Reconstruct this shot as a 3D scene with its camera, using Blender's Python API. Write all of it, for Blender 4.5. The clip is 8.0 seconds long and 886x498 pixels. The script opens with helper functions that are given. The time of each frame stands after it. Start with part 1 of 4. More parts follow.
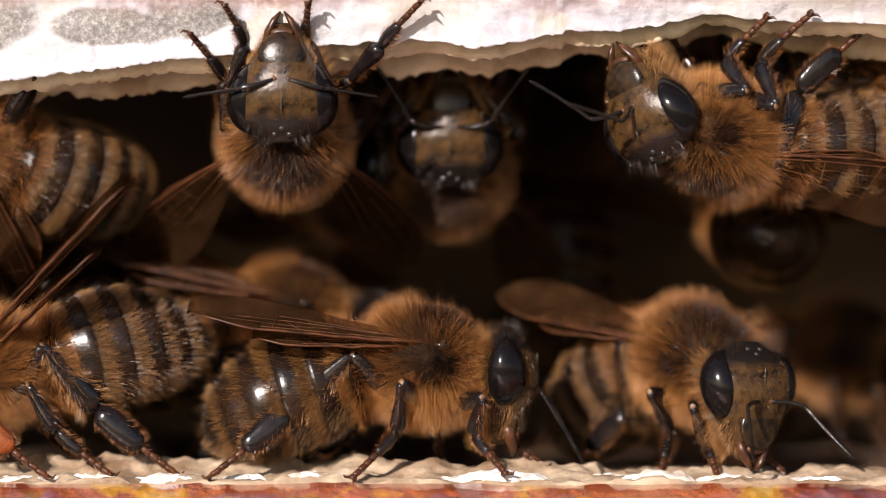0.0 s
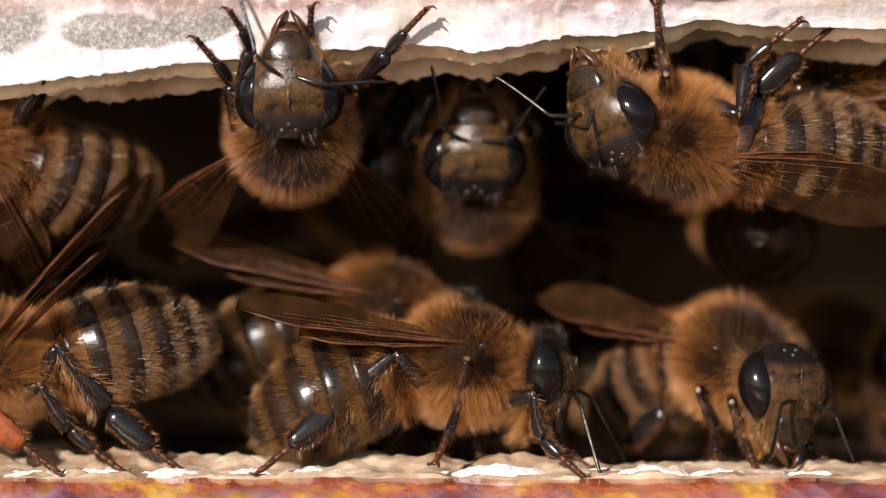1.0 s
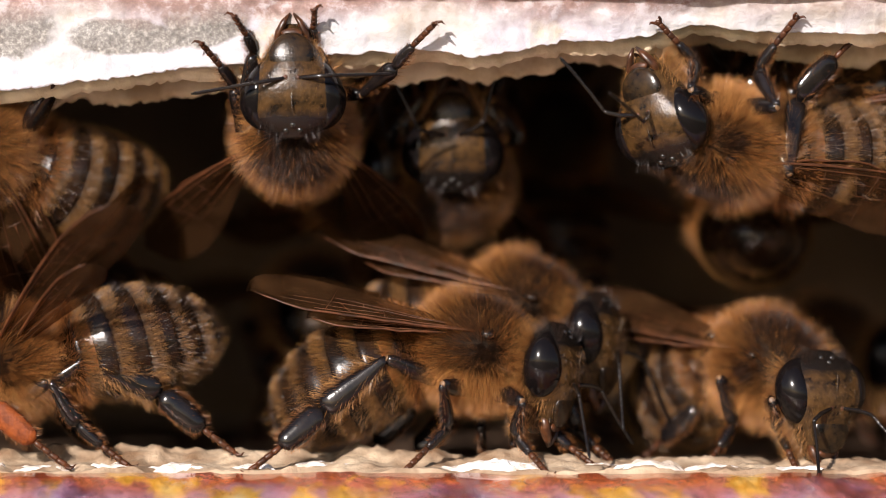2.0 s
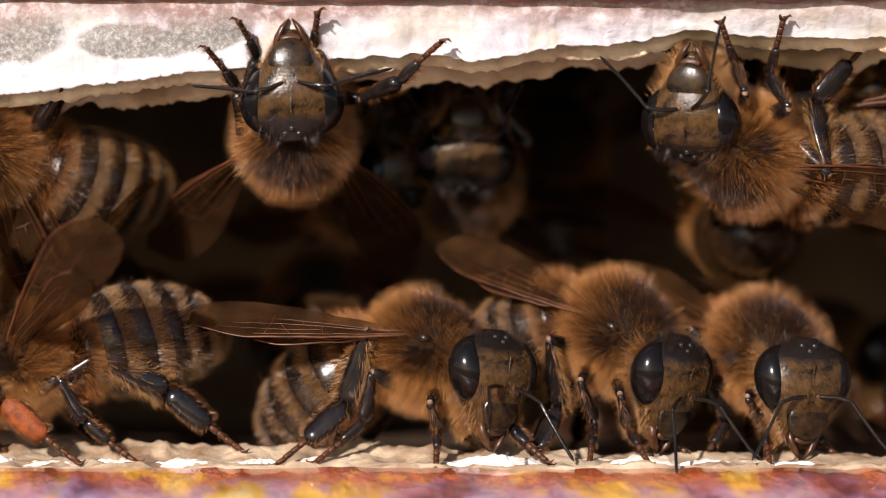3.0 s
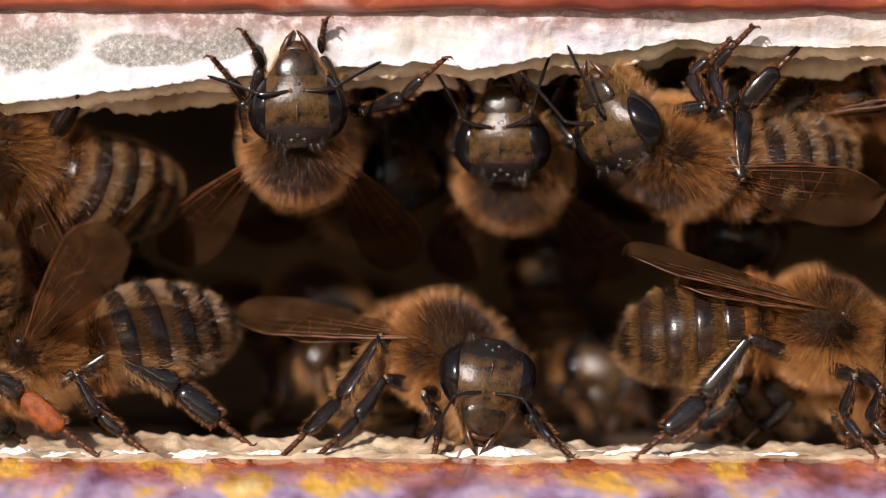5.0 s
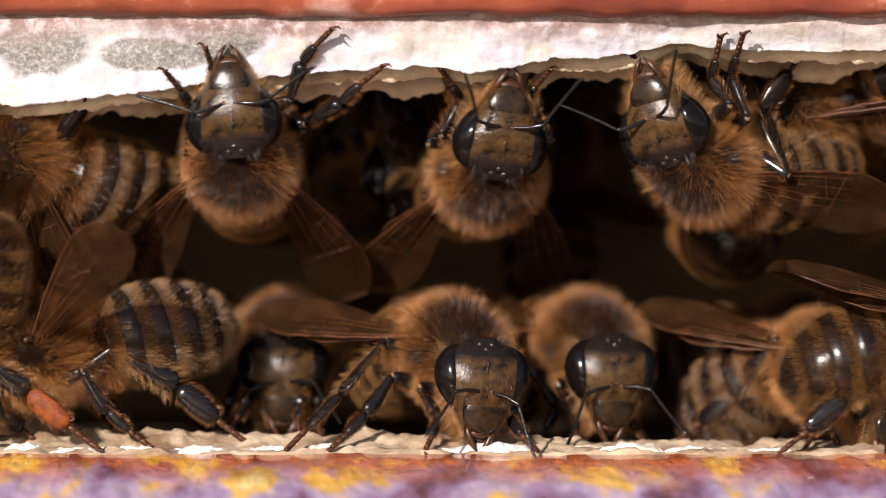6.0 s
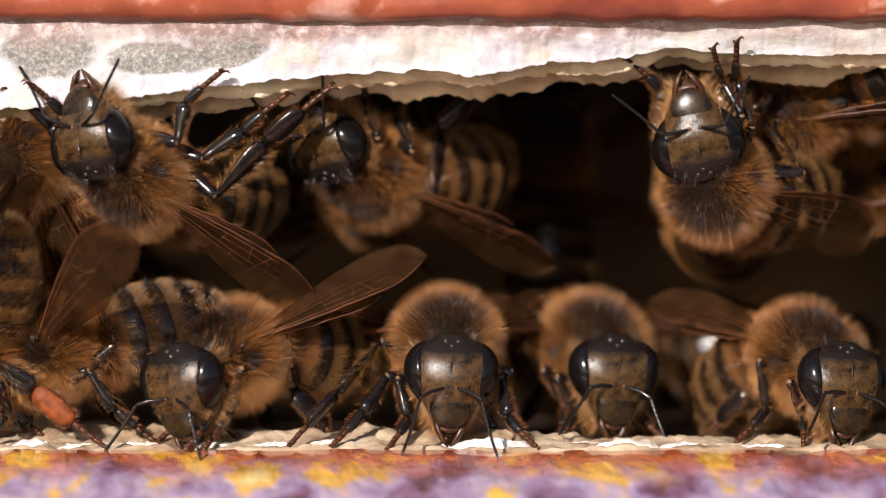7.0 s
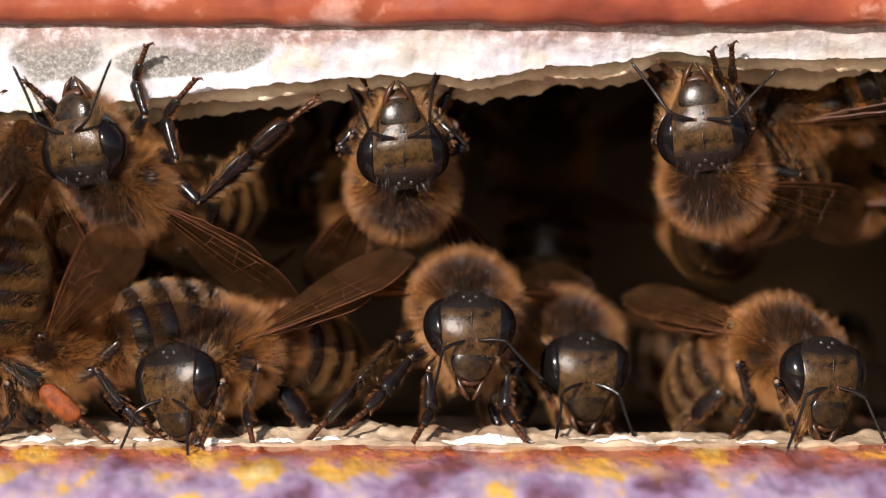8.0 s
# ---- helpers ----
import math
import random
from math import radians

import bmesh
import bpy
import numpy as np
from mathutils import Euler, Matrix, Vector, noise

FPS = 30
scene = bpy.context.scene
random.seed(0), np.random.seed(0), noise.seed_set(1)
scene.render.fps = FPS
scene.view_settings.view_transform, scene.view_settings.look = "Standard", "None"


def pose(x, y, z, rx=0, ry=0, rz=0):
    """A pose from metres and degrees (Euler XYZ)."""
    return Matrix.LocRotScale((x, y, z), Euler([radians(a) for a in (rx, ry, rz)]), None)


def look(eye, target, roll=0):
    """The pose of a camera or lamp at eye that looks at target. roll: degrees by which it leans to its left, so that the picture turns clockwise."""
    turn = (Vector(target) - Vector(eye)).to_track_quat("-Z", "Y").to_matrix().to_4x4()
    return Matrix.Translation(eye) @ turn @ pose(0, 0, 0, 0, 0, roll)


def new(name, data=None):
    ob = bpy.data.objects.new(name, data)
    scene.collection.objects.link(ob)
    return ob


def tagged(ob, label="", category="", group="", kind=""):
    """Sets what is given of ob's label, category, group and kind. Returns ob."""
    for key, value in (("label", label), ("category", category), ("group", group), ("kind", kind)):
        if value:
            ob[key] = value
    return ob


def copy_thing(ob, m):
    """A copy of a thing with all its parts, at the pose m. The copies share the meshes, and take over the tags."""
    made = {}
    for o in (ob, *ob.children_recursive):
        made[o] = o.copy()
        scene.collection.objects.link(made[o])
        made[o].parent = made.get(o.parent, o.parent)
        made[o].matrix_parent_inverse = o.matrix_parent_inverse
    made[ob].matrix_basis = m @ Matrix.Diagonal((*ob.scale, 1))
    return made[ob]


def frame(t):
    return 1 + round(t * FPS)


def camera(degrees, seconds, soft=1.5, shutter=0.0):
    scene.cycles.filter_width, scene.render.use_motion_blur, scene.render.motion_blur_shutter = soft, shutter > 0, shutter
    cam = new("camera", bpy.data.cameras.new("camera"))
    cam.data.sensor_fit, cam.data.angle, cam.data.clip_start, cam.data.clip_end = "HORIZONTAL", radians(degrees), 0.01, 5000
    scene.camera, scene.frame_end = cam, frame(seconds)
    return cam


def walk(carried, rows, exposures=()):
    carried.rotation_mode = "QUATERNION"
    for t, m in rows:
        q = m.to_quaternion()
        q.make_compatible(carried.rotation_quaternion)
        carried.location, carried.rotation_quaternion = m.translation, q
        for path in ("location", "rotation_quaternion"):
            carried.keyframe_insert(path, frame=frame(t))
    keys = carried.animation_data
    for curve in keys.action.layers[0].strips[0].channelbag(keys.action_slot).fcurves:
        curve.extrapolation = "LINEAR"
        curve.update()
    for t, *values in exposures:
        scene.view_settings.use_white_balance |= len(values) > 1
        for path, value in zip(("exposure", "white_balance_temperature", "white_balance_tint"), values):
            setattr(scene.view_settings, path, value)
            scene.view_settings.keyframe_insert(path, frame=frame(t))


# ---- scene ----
MM = 0.001

# ---- camera: a macro lens that is slowly drawn back ----
cam = camera(12.56, 8.0, soft=0.5, shutter=0.3)
walk(cam, [(t, look((0, -0.150 * (1 + 0.0238 * t), 0), (0, 0, 0))) for t in (0.0, 2.0, 4.0, 6.0, 8.0)],
     exposures=((0.0, 0.80, 6500, 16), (8.0, 0.76, 6500, 14)))
cam.data.dof.use_dof = True
cam.data.dof.aperture_fstop = 30.0

# ---- world and sun ----
SUN_ELEVATION, SUN_AZIMUTH = 23, -24   # degrees; azimuth from behind the camera, minus: from its left
world = bpy.data.worlds.new("sky")
scene.world = world
world.use_nodes = True
wn = world.node_tree.nodes
sky = wn.new("ShaderNodeTexSky")
sky.sky_type = "NISHITA"
sky.sun_disc = False
sky.sun_elevation = radians(SUN_ELEVATION)
sky.sun_rotation = radians(180 - SUN_AZIMUTH)
world.node_tree.links.new(sky.outputs[0], wn["Background"].inputs[0])
wn["Background"].inputs[1].default_value = 0.085
sun_way = Vector((math.sin(radians(SUN_AZIMUTH)) * math.cos(radians(SUN_ELEVATION)),
                  -math.cos(radians(SUN_AZIMUTH)) * math.cos(radians(SUN_ELEVATION)), math.sin(radians(SUN_ELEVATION))))
sun = new("sun", bpy.data.lights.new("sun", "SUN"))
sun.data.energy, sun.data.angle, sun.data.color = 5.2, radians(0.8), (1.0, 0.945, 0.865)
sun.matrix_world = look(sun_way, (0, 0, 0))


# ---- materials ----
def material(name):
    m = bpy.data.materials.new(name)
    m.use_nodes = True
    nt = m.node_tree
    return m, nt, nt.nodes["Principled BSDF"]


def noise_tex(nt, scale, detail=4.0, rough=0.6, space="Object"):
    c = nt.nodes.new("ShaderNodeTexCoord")
    n = nt.nodes.new("ShaderNodeTexNoise")
    n.inputs["Scale"].default_value = scale
    n.inputs["Detail"].default_value = detail
    n.inputs["Roughness"].default_value = rough
    nt.links.new(c.outputs[space], n.inputs["Vector"])
    return n


def ramp(nt, source, stops):
    r = nt.nodes.new("ShaderNodeValToRGB")
    while len(r.color_ramp.elements) < len(stops):
        r.color_ramp.elements.new(0.5)
    for e, (p, c) in zip(r.color_ramp.elements, stops):
        e.position, e.color = p, (*c, 1)
    nt.links.new(source, r.inputs[0])
    return r


def bump(nt, source, bsdf, strength, distance):
    b = nt.nodes.new("ShaderNodeBump")
    b.inputs["Strength"].default_value = strength
    b.inputs["Distance"].default_value = distance
    nt.links.new(source, b.inputs["Height"])
    nt.links.new(b.outputs[0], bsdf.inputs["Normal"])
    return b


def mix(nt, fac, a, b):
    n = nt.nodes.new("ShaderNodeMix")
    n.data_type = "RGBA"
    for sock, value in ((n.inputs[0], fac), (n.inputs[6], a), (n.inputs[7], b)):
        if isinstance(value, (tuple, float, int)):
            sock.default_value = (*value, 1) if isinstance(value, tuple) else value
        else:
            nt.links.new(value, sock)
    return n.outputs[2]


def plain(name, dark, light, scale, roughness, relief=0.0, coat=0.0, detail=5.0, gloss=0.5):
    """A surface that wanders between two colours, with relief in metres."""
    m, nt, b = material(name)
    n = noise_tex(nt, scale, detail)
    r = ramp(nt, n.outputs[0], [(0.35, dark), (0.65, light)])
    nt.links.new(r.outputs[0], b.inputs["Base Color"])
    b.inputs["Roughness"].default_value = roughness
    b.inputs["Coat Weight"].default_value = coat
    b.inputs["Specular IOR Level"].default_value = gloss
    b.inputs["Coat Roughness"].default_value = 0.2
    if relief:
        fine = noise_tex(nt, scale * 5, 3)
        bump(nt, fine.outputs[0], b, 1.0, relief)
    return m


def fur_material(name, dark, light):
    """Hairs: each one of its own tint, letting some light through."""
    m, nt, b = material(name)
    g = nt.nodes.new("ShaderNodeNewGeometry")
    r = ramp(nt, g.outputs["Random Per Island"], [(0.0, dark), (1.0, light)])
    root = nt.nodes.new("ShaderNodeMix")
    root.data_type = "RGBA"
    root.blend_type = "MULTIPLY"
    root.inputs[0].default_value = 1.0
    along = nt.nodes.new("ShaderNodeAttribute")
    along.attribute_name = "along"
    shade = ramp(nt, along.outputs["Fac"], [(0.0, (0.14, 0.11, 0.09)), (0.5, (0.74, 0.71, 0.68)), (1.0, (1.9, 1.95, 1.95))])   # hairs pale towards their tips; self-shadow at the roots put into the colour
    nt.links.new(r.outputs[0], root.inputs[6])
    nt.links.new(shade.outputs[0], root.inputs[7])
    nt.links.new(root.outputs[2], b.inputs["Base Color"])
    b.inputs["Roughness"].default_value = 0.38
    b.inputs["Specular IOR Level"].default_value = 0.6
    t = nt.nodes.new("ShaderNodeBsdfTranslucent")
    nt.links.new(root.outputs[2], t.inputs[0])
    s = nt.nodes.new("ShaderNodeMixShader")
    s.inputs[0].default_value = 0.34
    nt.links.new(b.outputs[0], s.inputs[1])
    nt.links.new(t.outputs[0], s.inputs[2])
    nt.links.new(s.outputs[0], nt.nodes["Material Output"].inputs[0])
    return m


CHITIN = plain("black_chitin", (0.004, 0.003, 0.003), (0.011, 0.008, 0.006), 900, 0.17, 0.000001, 0.0, gloss=0.32)
FACE = plain("face_chitin", (0.007, 0.004, 0.002), (0.062, 0.031, 0.010), 2100, 0.23, 0.00002, 0.0, gloss=0.27)
CLYPEUS = plain("clypeus_chitin", (0.006, 0.004, 0.0028), (0.028, 0.015, 0.006), 2400, 0.2, 0.00001, 0.0, gloss=0.24)
LEG_CHITIN = plain("leg_chitin", (0.003, 0.0025, 0.003), (0.010, 0.007, 0.006), 1300, 0.15, 0.000006, 0.0, gloss=0.34)
JAW = plain("mandible_chitin", (0.012, 0.005, 0.003), (0.075, 0.026, 0.009), 1800, 0.30, 0.00001, 0.0, gloss=0.35)
FOOT = plain("foot_chitin", (0.016, 0.007, 0.0035), (0.07, 0.022, 0.008), 1500, 0.36, 0.00001, 0.0, gloss=0.3)
JOINT = plain("joint_membrane", (0.03, 0.014, 0.006), (0.13, 0.065, 0.026), 2500, 0.5, 0.00001)
BROWN = plain("brown_chitin", (0.022, 0.009, 0.004), (0.09, 0.030, 0.011), 1500, 0.42, 0.000008, 0.0, gloss=0.3)
RUST = plain("amber_chitin", (0.20, 0.050, 0.008), (0.46, 0.14, 0.020), 1200, 0.35, 0.000008, 0.2)
BRUSH = plain("pollen_brush", (0.075, 0.016, 0.004), (0.19, 0.045, 0.009), 2600, 0.55, 0.00003, 0.0, gloss=0.2)
nt, b = FACE.node_tree, FACE.node_tree.nodes["Principled BSDF"]
sep = nt.nodes.new("ShaderNodeSeparateXYZ")
where = nt.nodes.new("ShaderNodeTexCoord")
nt.links.new(where.outputs["Object"], sep.inputs[0])
crown = nt.nodes.new("ShaderNodeMapRange")
crown.inputs["From Min"].default_value, crown.inputs["From Max"].default_value = 0.00085, 0.00120   # the crown is black
nt.links.new(sep.outputs["Z"], crown.inputs["Value"])
nt.links.new(mix(nt, crown.outputs[0], b.inputs["Base Color"].links[0].from_socket, (0.008, 0.006, 0.005)), b.inputs["Base Color"])
TERGITE = plain("abdomen_chitin", (0.005, 0.003, 0.002), (0.020, 0.009, 0.004), 900, 0.24, 0.000012, 0.0, gloss=0.26)
BAND = plain("abdomen_band", (0.045, 0.021, 0.008), (0.14, 0.07, 0.024), 900, 0.5, 0.00001)
THORAX = plain("thorax_chitin", (0.008, 0.006, 0.004), (0.024, 0.014, 0.008), 1100, 0.75, 0.00003, gloss=0.15)
OCELLUS = plain("ocellus", (0.008, 0.006, 0.005), (0.012, 0.01, 0.008), 500, 0.08, 0, 0.6)
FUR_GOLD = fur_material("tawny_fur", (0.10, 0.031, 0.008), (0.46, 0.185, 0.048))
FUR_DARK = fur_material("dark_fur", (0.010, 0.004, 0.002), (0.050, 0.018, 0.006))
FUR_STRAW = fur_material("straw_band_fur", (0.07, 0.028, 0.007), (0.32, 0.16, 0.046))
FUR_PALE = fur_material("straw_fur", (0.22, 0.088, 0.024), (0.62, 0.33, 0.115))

EYE, nt, b = material("compound_eye")
b.inputs["Base Color"].default_value = (0.004, 0.003, 0.003, 1)
b.inputs["Roughness"].default_value = 0.15
b.inputs["Specular IOR Level"].default_value = 0.2
b.inputs["Coat Weight"].default_value = 0.0
b.inputs["Coat Roughness"].default_value = 0.16
co = nt.nodes.new("ShaderNodeTexCoord")
vo = nt.nodes.new("ShaderNodeTexVoronoi")
vo.inputs["Scale"].default_value = 36000
nt.links.new(co.outputs["Object"], vo.inputs["Vector"])
bump(nt, vo.outputs["Distance"], b, 0.05, 0.000003)

WING, nt, b = material("wing_membrane")
n = noise_tex(nt, 500, 4)
r = ramp(nt, n.outputs[0], [(0.3, (0.016, 0.007, 0.003)), (0.7, (0.058, 0.027, 0.011))])
nt.links.new(r.outputs[0], b.inputs["Base Color"])
b.inputs["Roughness"].default_value = 0.40
b.inputs["Specular IOR Level"].default_value = 0.06
fine = noise_tex(nt, 2500, 3)
bump(nt, fine.outputs[0], b, 0.6, 0.00004)
tr = nt.nodes.new("ShaderNodeBsdfTransparent")
tr.inputs[0].default_value = (0.46, 0.36, 0.26, 1)
sh = nt.nodes.new("ShaderNodeMixShader")
sh.inputs[0].default_value = 0.50
nt.links.new(tr.outputs[0], sh.inputs[1])
nt.links.new(b.outputs[0], sh.inputs[2])
nt.links.new(sh.outputs[0], nt.nodes["Material Output"].inputs[0])

# white paint over wood, torn and grained, worn through to grey in places
WHITE, nt, b = material("chalky_white_paint")
big = noise_tex(nt, 150, 6)
c1 = ramp(nt, big.outputs[0], [(0.28, (0.30, 0.17, 0.11)), (0.36, (0.52, 0.42, 0.33)), (0.42, (0.68, 0.65, 0.62)), (0.50, (0.72, 0.73, 0.80)), (0.56, (0.60, 0.58, 0.70)), (0.62, (0.76, 0.72, 0.54)), (0.72, (0.46, 0.34, 0.33))])
fine = noise_tex(nt, 1500, 6, 0.7)
c2 = ramp(nt, fine.outputs[0], [(0.36, (0.30, 0.22, 0.17)), (0.5, (0.72, 0.69, 0.70))])
paint = mix(nt, 0.22, c1.outputs[0], c2.outputs[0])
grain = noise_tex(nt, 5200, 5, 0.75)
grey = ramp(nt, grain.outputs[0], [(0.34, (0.05, 0.047, 0.042)), (0.5, (0.20, 0.19, 0.175)), (0.64, (0.52, 0.50, 0.46))])
coords = nt.nodes.new("ShaderNodeTexCoord")
wobble = noise_tex(nt, 420, 4)
for cx, cz, rx, rz in ((-17.2, 8.75, 2.1, 1.45), (-12.3, 8.3, 2.1, 0.72), (-9.4, 8.75, 1.8, 0.9)):
    shift = nt.nodes.new("ShaderNodeVectorMath")
    shift.operation = "SUBTRACT"
    shift.inputs[1].default_value = (cx * MM, 0, cz * MM)
    size = nt.nodes.new("ShaderNodeVectorMath")
    size.operation = "MULTIPLY"
    size.inputs[1].default_value = (1 / (rx * MM), 0, 1 / (rz * MM))
    far = nt.nodes.new("ShaderNodeVectorMath")
    far.operation = "LENGTH"
    plus = nt.nodes.new("ShaderNodeMath")
    plus.operation = "MULTIPLY_ADD"
    plus.inputs[1].default_value = 1.1
    fade = nt.nodes.new("ShaderNodeMapRange")
    fade.inputs["From Min"].default_value, fade.inputs["From Max"].default_value = 1.62, 1.44
    nt.links.new(coords.outputs["Object"], shift.inputs[0])
    nt.links.new(shift.outputs[0], size.inputs[0])
    nt.links.new(size.outputs[0], far.inputs[0])
    nt.links.new(wobble.outputs[0], plus.inputs[0])
    nt.links.new(far.outputs["Value"], plus.inputs[2])
    nt.links.new(plus.outputs[0], fade.inputs["Value"])
    paint = mix(nt, fade.outputs[0], paint, grey.outputs[0])
high = nt.nodes.new("ShaderNodeSeparateXYZ")
nt.links.new(coords.outputs["Object"], high.inputs[0])
ragged = nt.nodes.new("ShaderNodeMath")
ragged.operation = "MULTIPLY_ADD"
ragged.inputs[1].default_value = 0.0034
nt.links.new(big.outputs[0], ragged.inputs[0])
nt.links.new(high.outputs["Z"], ragged.inputs[2])
smear = nt.nodes.new("ShaderNodeMapRange")
smear.inputs["From Min"].default_value, smear.inputs["From Max"].default_value = 0.0104, 0.0113
nt.links.new(ragged.outputs[0], smear.inputs["Value"])
rusty = ramp(nt, fine.outputs[0], [(0.35, (0.16, 0.06, 0.045)), (0.5, (0.34, 0.18, 0.15)), (0.62, (0.66, 0.56, 0.58))])
paint = mix(nt, smear.outputs[0], paint, rusty.outputs[0])   # red paint smeared down from the bar
nt.links.new(mix(nt, 0.44, paint, (0.22, 0.20, 0.19)), b.inputs["Base Color"])
b.inputs["Roughness"].default_value = 0.5
bump(nt, fine.outputs[0], b, 1.0, 0.00008)
WAX = plain("old_wax_crust", (0.40, 0.28, 0.17), (0.74, 0.61, 0.44), 420, 0.65, 0.00008)
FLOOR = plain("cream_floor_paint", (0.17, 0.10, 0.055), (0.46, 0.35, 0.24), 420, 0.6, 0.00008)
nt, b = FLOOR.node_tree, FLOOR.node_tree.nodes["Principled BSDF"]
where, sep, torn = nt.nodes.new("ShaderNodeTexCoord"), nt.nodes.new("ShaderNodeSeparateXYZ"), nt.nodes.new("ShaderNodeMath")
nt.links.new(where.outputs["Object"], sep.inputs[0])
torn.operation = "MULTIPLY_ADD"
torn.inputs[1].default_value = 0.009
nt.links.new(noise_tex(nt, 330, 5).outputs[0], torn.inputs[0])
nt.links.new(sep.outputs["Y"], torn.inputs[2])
brownish = nt.nodes.new("ShaderNodeMapRange")   # the cream ends in a torn line; mottled dark brown goes on further in
brownish.inputs["From Min"].default_value, brownish.inputs["From Max"].default_value = 0.0080, 0.0090
nt.links.new(torn.outputs[0], brownish.inputs["Value"])
dark_brown = ramp(nt, noise_tex(nt, 240, 5).outputs[0], [(0.35, (0.020, 0.010, 0.005)), (0.65, (0.085, 0.045, 0.022))])
nt.links.new(mix(nt, brownish.outputs[0], b.inputs["Base Color"].links[0].from_socket, dark_brown.outputs[0]), b.inputs["Base Color"])
FLAKE = plain("paint_flake", (0.38, 0.30, 0.23), (0.68, 0.64, 0.62), 900, 0.45, 0.00006)
INSIDE = plain("dark_hive_wood", (0.07, 0.042, 0.024), (0.20, 0.13, 0.08), 90, 0.8, 0.0002)

RED, nt, b = material("red_barn_paint")
big = noise_tex(nt, 160, 6)
c1 = ramp(nt, big.outputs[0], [(0.32, (0.10, 0.022, 0.014)), (0.42, (0.17, 0.034, 0.018)), (0.55, (0.25, 0.060, 0.026)), (0.62, (0.44, 0.21, 0.16)), (0.72, (0.62, 0.46, 0.44))])
nt.links.new(c1.outputs[0], b.inputs["Base Color"])
b.inputs["Roughness"].default_value = 0.4
bump(nt, big.outputs[0], b, 0.7, 0.0003)

PEEL, nt, b = material("peeling_red_yellow_paint")
squash = nt.nodes.new("ShaderNodeMapping")
squash.inputs["Scale"].default_value = (1, 0.3, 1)
where = nt.nodes.new("ShaderNodeTexCoord")
nt.links.new(where.outputs["Object"], squash.inputs[0])
big, two, grit = noise_tex(nt, 300, 4, 0.55), noise_tex(nt, 380, 4, 0.55), noise_tex(nt, 900, 4)
for n in (big, two, grit):
    nt.links.new(squash.outputs[0], n.inputs["Vector"])
warm = ramp(nt, big.outputs[0], [(0.30, (0.05, 0.015, 0.012)), (0.40, (0.30, 0.055, 0.025)), (0.47, (0.50, 0.13, 0.04)), (0.55, (0.46, 0.14, 0.09)), (0.61, (0.76, 0.36, 0.04)), (0.72, (0.85, 0.60, 0.2))])
cool = ramp(nt, two.outputs[0], [(0.30, (0.10, 0.04, 0.05)), (0.40, (0.24, 0.13, 0.22)), (0.48, (0.36, 0.27, 0.42)), (0.55, (0.50, 0.38, 0.46)), (0.60, (0.78, 0.45, 0.06)), (0.72, (0.85, 0.65, 0.3))])
place = nt.nodes.new("ShaderNodeTexCoord")
sep = nt.nodes.new("ShaderNodeSeparateXYZ")
nt.links.new(place.outputs["Object"], sep.inputs[0])
worn = nt.nodes.new("ShaderNodeMath")
worn.operation = "MULTIPLY_ADD"
worn.inputs[1].default_value = 0.010
nt.links.new(big.outputs[0], worn.inputs[0])
nt.links.new(sep.outputs["Y"], worn.inputs[2])
rim = nt.nodes.new("ShaderNodeMapRange")
rim.inputs["From Min"].default_value, rim.inputs["From Max"].default_value = -0.003, 0.0018
nt.links.new(worn.outputs[0], rim.inputs["Value"])
nt.links.new(mix(nt, rim.outputs[0], cool.outputs[0], warm.outputs[0]), b.inputs["Base Color"])   # older lilac coat shows where the red has gone
b.inputs["Roughness"].default_value = 0.22
b.inputs["Coat Weight"].default_value = 0.5
bump(nt, grit.outputs[0], b, 1.0, 0.0005)
GROUND = plain("unseen_ground", (0.035, 0.045, 0.012), (0.11, 0.10, 0.045), 9, 0.9, 0.004)


# ---- mesh helpers ----
def mesh_of(name, verts, faces, mats, index=None, smooth=True):
    me = bpy.data.meshes.new(name)
    me.from_pydata([tuple(v) for v in verts], [], [tuple(int(i) for i in f) for f in faces])
    for m in mats:
        me.materials.append(m)
    if index is not None:
        me.polygons.foreach_set("material_index", np.asarray(index, dtype=np.int32))
    me.polygons.foreach_set("use_smooth", np.full(len(me.polygons), smooth))
    me.update()
    return me


def part(name, me, parent=None, label=""):
    ob = new(name, me)
    ob.parent = parent
    return tagged(ob, label)


def grid_faces(rows, cols, wrap=False, start=0):
    out = []
    for i in range(rows - 1):
        for j in range(cols if wrap else cols - 1):
            k = (j + 1) % cols
            out.append((start + i * cols + j, start + i * cols + k, start + (i + 1) * cols + k, start + (i + 1) * cols + j))
    return out


def fbm(x, y=0.0, z=0.0, octaves=5):
    return noise.fractal(Vector((x, y, z)), 0.9, 2.1, octaves)


def interp(x, table):
    xs, ys = zip(*table)
    return float(np.interp(x, xs, ys))


# ---- the hive entrance: upper bar, ledge, floor, landing board, box ----
LEDGE = [(-24, 5.9), (-16.5, 6.2), (-14.3, 6.5), (-9, 7.15), (-4, 7.6), (0, 7.75), (1, 7.5), (3, 7.7), (4.5, 8.1),
         (6.5, 8.1), (8.5, 8.45), (10, 8.75), (12, 8.5), (16.5, 8.4), (24, 8.6)]


def edge_z(x):
    return interp(x, LEDGE) + 0.13 * fbm(x * 1.3, 3.1) + 0.06 * fbm(x * 6, 8.0)


